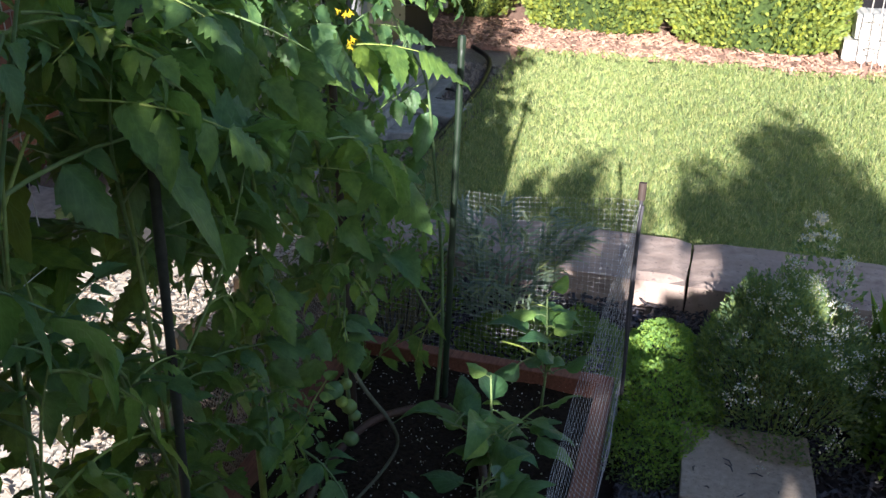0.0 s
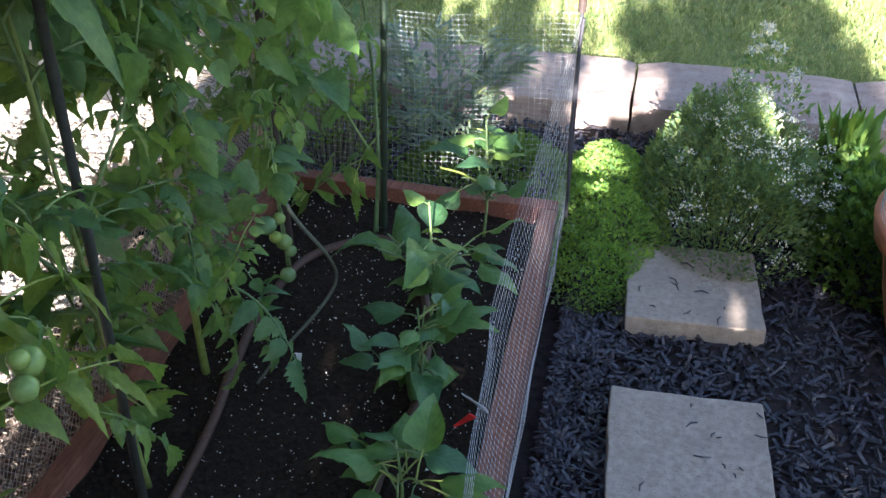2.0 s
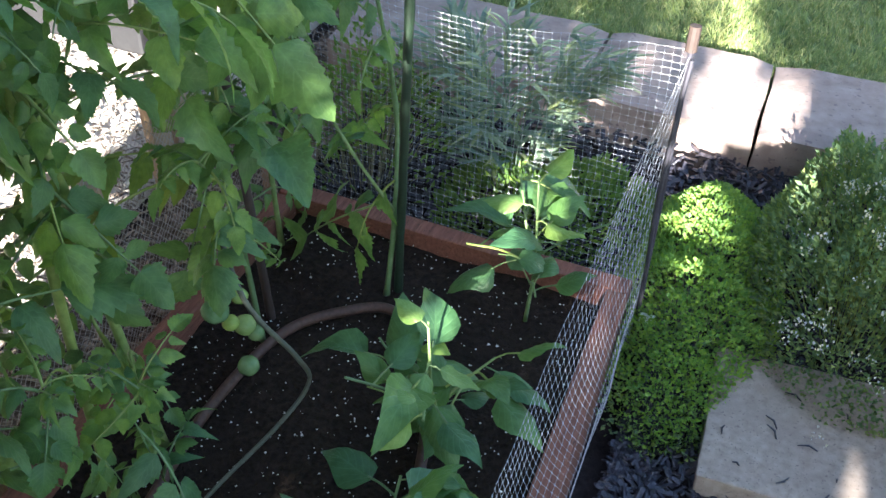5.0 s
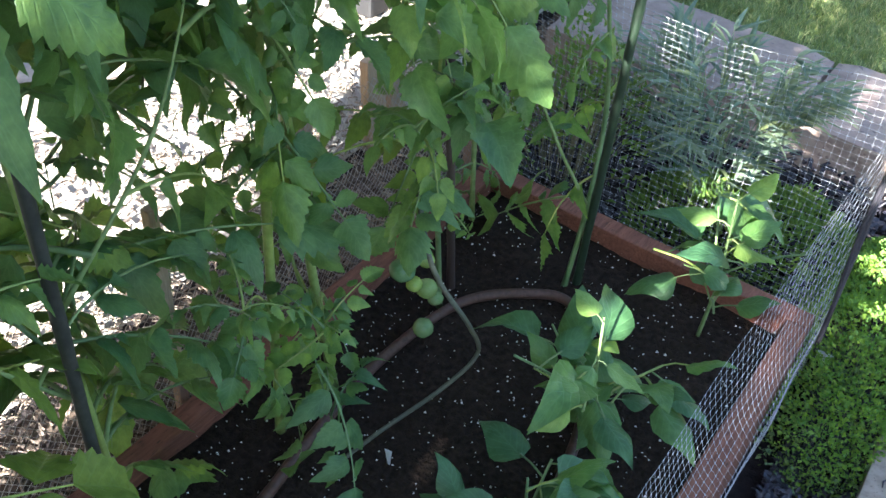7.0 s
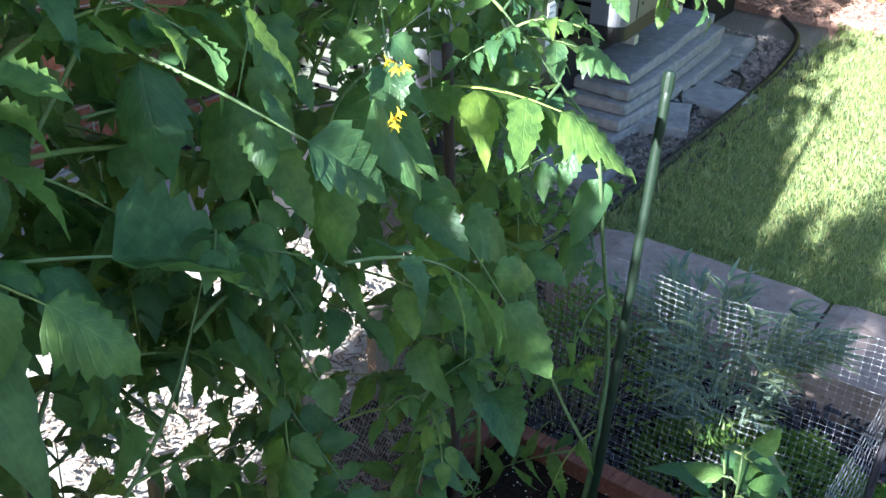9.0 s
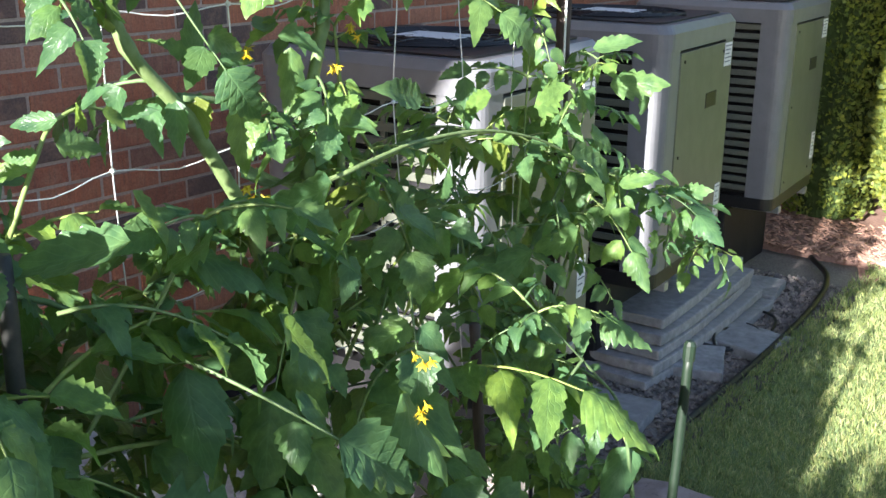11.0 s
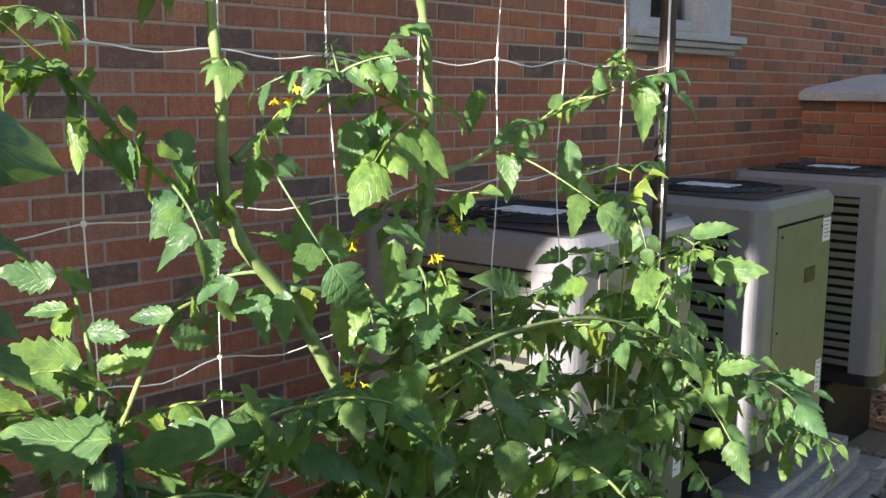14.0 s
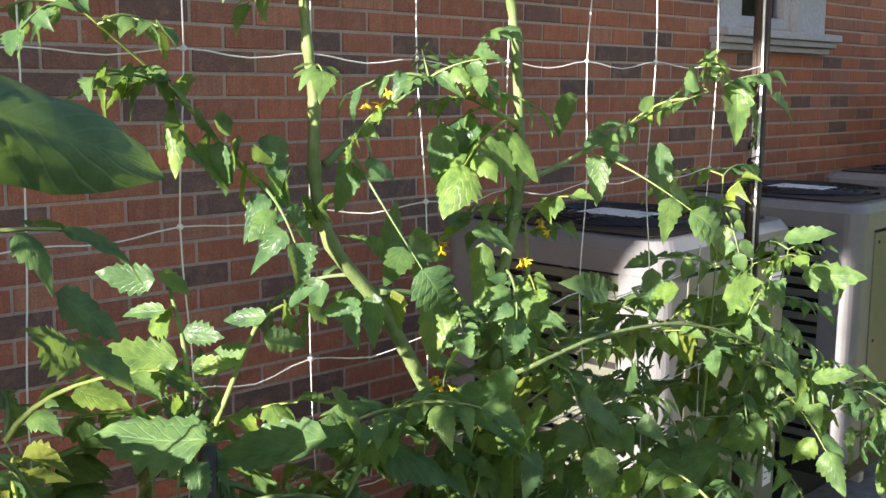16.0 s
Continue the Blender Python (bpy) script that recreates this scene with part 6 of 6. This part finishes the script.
# hedge of clipped cedars
def hedge_plant(x0, x1, y0, y1, z1, count, seed):
    c = ((x0 + x1) / 2, (y0 + y1) / 2, 0.1)
    e = empty("cedar_hedge", c, "dense clipped yellow-green cedar hedge", "hedge", "hedge plants")
    inv = e.matrix_basis.inverted()
    rg = random.Random(seed)
    vs, fs = [], []

    def surface(u, v):
        a = u * math.tau
        sx, sy = abs(math.cos(a)) ** 0.6 * math.copysign(1, math.cos(a)), abs(math.sin(a)) ** 0.6 * math.copysign(1, math.sin(a))
        s = 0.86 + 0.14 * math.sin(min(1.0, v * 2.2) * 1.5) - 0.25 * max(0, v - 0.85) / 0.15
        p = Vector((c[0] + (x1 - x0) / 2 * sx * s, c[1] + (y1 - y0) / 2 * sy * s, 0.14 + v * (z1 - 0.14)))
        n = Vector((sx, sy, 0.25))
        bulge = 0.07 * noise.noise(p * 3.2) + 0.045 * noise.noise(p * 9) + 0.02 * noise.noise(p * 22)
        return p + n.normalized() * bulge, n.normalized()

    for _ in range(count):
        u = rg.random()
        if rg.random() < 0.6:
            u = rg.uniform(0.45, 1.05) % 1.0
        p, n = surface(u, rg.random() ** 0.9)
        p -= n * rg.random() ** 2 * 0.08
        d = (n * 0.8 + Vector((rg.uniform(-0.8, 0.8), rg.uniform(-0.8, 0.8), rg.uniform(-0.1, 1.0)))).normalized()
        s = d.cross(Vector((rg.uniform(-1, 1), rg.uniform(-1, 1), 0.4))).normalized()
        l = rg.uniform(0.02, 0.042)
        k = len(vs)
        w = l * 0.26
        vs += [p, p + d * l * 0.45 + s * w, p + d * l * 0.8 + s * w * 1.1, p + d * l * 0.62 + s * w * 0.35, p + d * l * 1.05, p + d * l * 0.62 - s * w * 0.35, p + d * l * 0.8 - s * w * 1.1, p + d * l * 0.45 - s * w]
        fs += [(k, k + 1, k + 3), (k + 1, k + 2, k + 3), (k, k + 3, k + 5), (k + 3, k + 4, k + 5), (k, k + 5, k + 7), (k + 5, k + 6, k + 7)]
    tagged(held(raw("foliage", vs, fs, M_HEDGE, e), inv), kind="stuff")
    # closed core behind the sprays, dark in colour to stand for inner shade
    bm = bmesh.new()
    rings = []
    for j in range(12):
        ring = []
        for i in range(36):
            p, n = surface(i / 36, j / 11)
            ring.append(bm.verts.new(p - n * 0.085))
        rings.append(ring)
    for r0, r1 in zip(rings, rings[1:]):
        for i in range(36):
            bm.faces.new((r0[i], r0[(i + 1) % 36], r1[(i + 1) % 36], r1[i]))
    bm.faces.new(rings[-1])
    held(part("inner_growth", bm, M_HEDGE_CORE, e, "core coloured dark for the shade inside the hedge"), inv)
    for k in range(4):
        bm = bmesh.new()
        x, y = c[0] + rg.uniform(-0.3, 0.3) * (x1 - x0), c[1] + rg.uniform(-0.15, 0.15)
        tube(bm, [(x, y, 0.05), (x + 0.02, y, 0.3), (x, y + 0.03, 0.6)], [0.02, 0.016, 0.01], 7)
        held(part("trunk", bm, M_BARK, e), inv)


hedge_plant(-1.64, -1.12, 5.45, 6.35, 2.0, 12000, 51)
hedge_plant(-1.12, -0.18, 5.28, 6.3, 1.7, 34000, 52)
hedge_plant(-0.22, 0.78, 5.12, 6.2, 1.6, 30000, 53)
hedge_plant(-1.7, 0.6, 6.7, 7.7, 2.6, 3500, 54)


# unseen shrubs added behind, keeping low sun off the path but for few gaps
SUN_WAY = Vector((math.sin(SUN_AZ) * math.cos(SUN_EL), math.cos(SUN_AZ) * math.cos(SUN_EL), -math.sin(SUN_EL)))
# places left sunlit: no shrub leaf stands within the radius of their sun line
FLECKS = [((-0.20, 1.60, 0.33), 0.025), ((-0.06, 1.53, 0.13), 0.0), ((-0.05, 1.67, 0.13), 0.0), ((0.405, 1.475, 0.055), 0.0), ((0.47, 1.45, 0.02), -0.015), ((-0.0, 2.02, 0.12), 0.02), ((0.05, 2.36, 0.14), 0.06), ((0.16, 2.4, 0.14), 0.04), ((-0.178, 2.53, 0.135), 0.0), ((-0.24, 1.22, 0.37), 0.015), ((0.66, 2.06, 0.17), 0.03), ((0.03, 2.02, 0.13), 0.05), ((0.21, 2.33, 0.10), -0.01), ((0.38, 2.42, 0.135), 0.03)]


def garden_shrub(x0, x1, y0, y1, top, count, seed, leaf=0.06, low=0.05):
    c = ((x0 + x1) / 2, (y0 + y1) / 2, -0.03)
    e = empty("garden_shrub", c, "unseen leafy shrub added to shade the path", "shrub", "garden shrubs")
    inv = e.matrix_basis.inverted()
    rg = random.Random(seed)
    for k in range(9):
        bm = bmesh.new()
        for _ in range(30):
            q = Vector((rg.uniform(x0, x1), rg.uniform(y0, y1), top * rg.uniform(0.75, 0.95)))
            if all((Vector(f) - q).cross(SUN_WAY).length > 0.12 and (Vector(f) - q.lerp(Vector(c), 0.15)).cross(SUN_WAY).length > 0.06 for f, fr in FLECKS):
                break
        r = Vector(c) + Vector((rg.uniform(-0.08, 0.08), rg.uniform(-0.08, 0.08), 0))
        tube(bm, smooth_line([r, r.lerp(q, 0.5) + Vector((0, 0, 0.1)), q], 4), [0.014 - 0.0012 * i for i in range(9)], 6)
        held(part("stem", bm, M_BARK, e), inv)
    keep = []
    while len(keep) < count:
        x, y = rg.uniform(x0, x1), rg.uniform(y0, y1)
        edge = min(x - x0, x1 - x) / (x1 - x0)
        h = top * (0.86 + 0.14 * min(1.0, edge * 4)) * (1 + 0.07 * noise.noise(Vector((x * 4, y * 4, seed))) + 0.05 * noise.noise(Vector((x * 13, y * 13, seed))))
        p = Vector((x, y, low + (h - low) * rg.random() ** 0.8))
        if all((s := Vector(f) - p).cross(SUN_WAY).length > r + 0.04 for f, r in FLECKS):
            keep.append(p)
    at = iter(keep)
    vs, fs = blades(count, lambda r: (next(at), Vector((r.uniform(-1, 1), r.uniform(-1, 1), r.uniform(-0.6, 0.8))), r.uniform(0.7, 1.4)), leaf, seed, 0.3)
    tagged(held(raw("foliage", vs, fs, M_SHADE_SHRUB, e), inv), kind="stuff")


garden_shrub(-0.46, -0.26, -1.9, -1.45, 1.95, 2600, 60)
garden_shrub(-0.30, -0.12, -1.9, -1.45, 1.95, 1900, 68)
garden_shrub(-0.15, -0.02, -1.95, -1.45, 1.82, 1500, 61)
garden_shrub(-0.02, 0.16, -1.95, -1.35, 1.62, 2200, 69)
garden_shrub(0.15, 0.36, -1.75, -1.5, 1.80, 2000, 65, 0.05)
garden_shrub(0.34, 0.54, -1.95, -1.4, 1.56, 2200, 66)
garden_shrub(0.55, 0.85, -1.95, -1.35, 1.68, 4600, 67)
garden_shrub(0.80, 1.33, -1.95, -1.35, 1.94, 6500, 62)
garden_shrub(1.31, 2.1, -1.95, -1.35, 1.50, 5200, 63)
garden_shrub(-0.80, -0.46, -1.75, -1.35, 1.96, 2600, 64, 0.06, 1.52)

# ---- small things ----
def hose(name, pts, label):
    bm = bmesh.new()
    tube(bm, smooth_line(pts, 8), 0.0095, 8)
    return tagged(link_bm(name, bm, M_HOSE, smooth=True), label, "hose", "soaker hoses")


hose("soaker_hose", [(-0.535, -0.4, 0.098), (-0.55, 0.7, 0.098), (-0.575, 1.0, 0.102), (-0.59, 1.2, 0.10), (-0.56, 1.4, 0.10), (-0.47, 1.5, 0.10), (-0.40, 1.52, 0.10), (-0.32, 1.44, 0.098), (-0.24, 1.25, 0.10), (-0.205, 1.0, 0.098), (-0.225, 0.75, 0.098), (-0.21, -0.4, 0.098)], "brown soaker hose looped over the dark soil")
# old stem that arches down from the fruit truss
bm = bmesh.new()
tube(bm, smooth_line([(-0.60, 1.30, 0.44), (-0.52, 1.24, 0.33), (-0.455, 1.26, 0.22), (-0.445, 1.275, 0.15), (-0.46, 1.2, 0.125), (-0.49, 1.07, 0.12), (-0.52, 0.99, 0.09)], 8), [0.0046 - 0.00003 * i for i in range(49)], 7)
tagged(link_bm("old_stem", bm, M_VINE, smooth=True), "bare grey-green tomato stem arching to the soil", "stem")


def tag_stick(at, rot, mat, label, size=(0.016, 0.0015, 0.07)):
    bm = bmesh.new()
    box(bm, -size[0] / 2, size[0] / 2, 0, size[1], 0, size[2], 0.0005)
    for v in bm.verts:
        if v.co.z < 0.012:
            v.co.x *= 0.3
    ob = link_bm("plant_tag", bm, mat)
    ob.matrix_basis = pose(*at, *rot)
    tagged(ob, label, "plant tag", "plant tags")


tag_stick((-0.455, 1.05, 0.088), (12, 4, 10), M_WHITE, "small white plastic plant tag in the soil", (0.012, 0.0015, 0.05))
tag_stick((-0.12, 1.0, 0.13), (60, 70, 20), M_WHITE, "white plastic plant tag beside the net", (0.014, 0.0015, 0.075))
tag_stick((-0.11, 0.88, 0.16), (20, 35, 10), M_RED, "red plastic plant tag beside the net", (0.016, 0.0015, 0.06))

# terracotta pot at the path's edge
pot = empty("terracotta_pot", (0.895, 1.50, 0.0), "large weathered terracotta pot on the mulch", "pot")
bm = bmesh.new()
prof = [(0.0, 0.0), (0.17, 0.0), (0.205, 0.12), (0.235, 0.26), (0.255, 0.265), (0.262, 0.31), (0.24, 0.315), (0.225, 0.27), (0.2, 0.24), (0.0, 0.235)]
rings = [[bm.verts.new((r * math.cos(a * math.tau / 32), r * math.sin(a * math.tau / 32), z)) for a in range(32)] for r, z in prof]
for r0, r1 in zip(rings, rings[1:]):
    for a in range(32):
        bm.faces.new((r0[a], r0[(a + 1) % 32], r1[(a + 1) % 32], r1[a]))
bmesh.ops.remove_doubles(bm, verts=bm.verts[:], dist=1e-5)
part("body", bm, M_TERRA, pot, smooth=True)
tagged(mesh_net("mesh_guard", lambda u, v: Vector((0.25 * math.cos(u * math.tau / 90), 0.25 * math.sin(u * math.tau / 90), 0.315 + v * 0.016)), 90, 7, 0.0007, M_WIRE, pot, "wire mesh guard round the rim"), kind="stuff")
vs, fs = blades(700, dome(0, 0, 0.2, 0.2, 0.16, 0.22, 0.4, 0.2), 0.04, 71, 0.3)
tagged(raw("foliage", vs, fs, M_PARSLEY, pot, "green herb in the pot"), kind="stuff")

# black cable on the gravel
for k, pts in enumerate(([(-1.18, 4.15, 0.10), (-1.07, 4.1, 0.10), (-1.03, 3.92, 0.10), (-1.09, 3.7, 0.10), (-1.2, 3.62, 0.125)], [(-1.16, 3.98, 0.10), (-1.06, 3.9, 0.11), (-1.05, 3.75, 0.10), (-1.12, 3.66, 0.10), (-1.17, 3.75, 0.13), (-1.15, 3.9, 0.10)])):
    bm = bmesh.new()
    tube(bm, smooth_line(pts, 8), 0.006, 7)
    tagged(link_bm("cable", bm, M_BLACK, smooth=True), "loose black cable lying on the gravel", "cable", "cables")
# black plastic lawn edging
bm = bmesh.new()
tube(bm, smooth_line([(-0.965, 2.5, 0.105), (-0.97, 3.0, 0.105), (-0.965, 3.7, 0.105), (-0.985, 4.3, 0.105), (-1.05, 4.7, 0.105), (-1.2, 4.95, 0.105)], 8), 0.013, 8)
tagged(link_bm("lawn_edging", bm, M_BLACK, smooth=True), "black plastic edging between gravel and lawn", "edging")
# pale stone blocks at the end of the hedge, with a wire plant support
for k, (x, y, z) in enumerate(((0.86, 5.35, 0.1), (1.16, 5.33, 0.1), (0.9, 5.37, 0.235), (1.2, 5.35, 0.235))):
    bm = bmesh.new()
    box(bm, -0.14, 0.14, -0.1, 0.1, 0, 0.13, 0.008, 0.004, 5, k * 4.2)
    ob = link_bm("stone_block", bm, M_CONCRETE)
    ob.matrix_basis = pose(x, y, z, 0, 0, 2 * k)
    tagged(ob, "pale stone block stacked at the end of the hedge", "stone block", "stone blocks")
support = empty("plant_support", (0.86, 5.12, 0.1), "thin wire plant support in the mulch", "plant support")
for dx in (-0.05, 0.0, 0.05):
    bm = bmesh.new()
    tube(bm, [(dx, 0, 0), (dx * 1.1, 0, 0.2), (dx * 0.9, 0, 0.45)], 0.0035, 6)
    part("upright", bm, M_WIRE, support)
for z in (0.12, 0.26, 0.4):
    bm = bmesh.new()
    tube(bm, [(0.055 * math.cos(a * math.tau / 14), 0.055 * math.sin(a * math.tau / 14), z) for a in range(15)], 0.003, 5, False)
    part("hoop", bm, M_WIRE, support)
# pale concrete step at the house wall
bm = bmesh.new()
box(bm, -2.44, -1.98, 1.2, 2.0, 0.0, 0.09, 0.01, 0.003, 6, 3)
tagged(link_bm("concrete_step", bm, M_CONCRETE), "pale concrete slab against the brick wall", "slab")
# sticks and leaf scraps on the stepping stones
rg = random.Random(90)
for k in range(22):
    sx, sy = (0.303, 1.565) if k % 2 else (0.303, 1.027)
    x, y = sx + rg.uniform(-0.13, 0.13), sy + rg.uniform(-0.13, 0.13)
    a, l = rg.uniform(0, math.tau), rg.uniform(0.008, 0.035)
    bm = bmesh.new()
    z = 0.0575
    tube(bm, [(x, y, z), (x + math.cos(a) * l * 0.5, y + math.sin(a) * l * 0.5, z + 0.002), (x + math.cos(a + 0.3) * l, y + math.sin(a + 0.3) * l, z)], [0.0012, 0.0018, 0.0008], 5)
    tagged(link_bm("bark_scrap", bm, M_MULCH), "small dark bark scrap on a stepping stone", "bark scrap", "bark scraps")

# single bricks of the house wall
for k, at in enumerate(house_bricks):
    ob = new("brick", BRICKS[k % 2])
    ob.parent, ob.location = house, at
tagged(raw("brickwork", far_v, far_f, M_BRICK_FAR, house), kind="stuff")
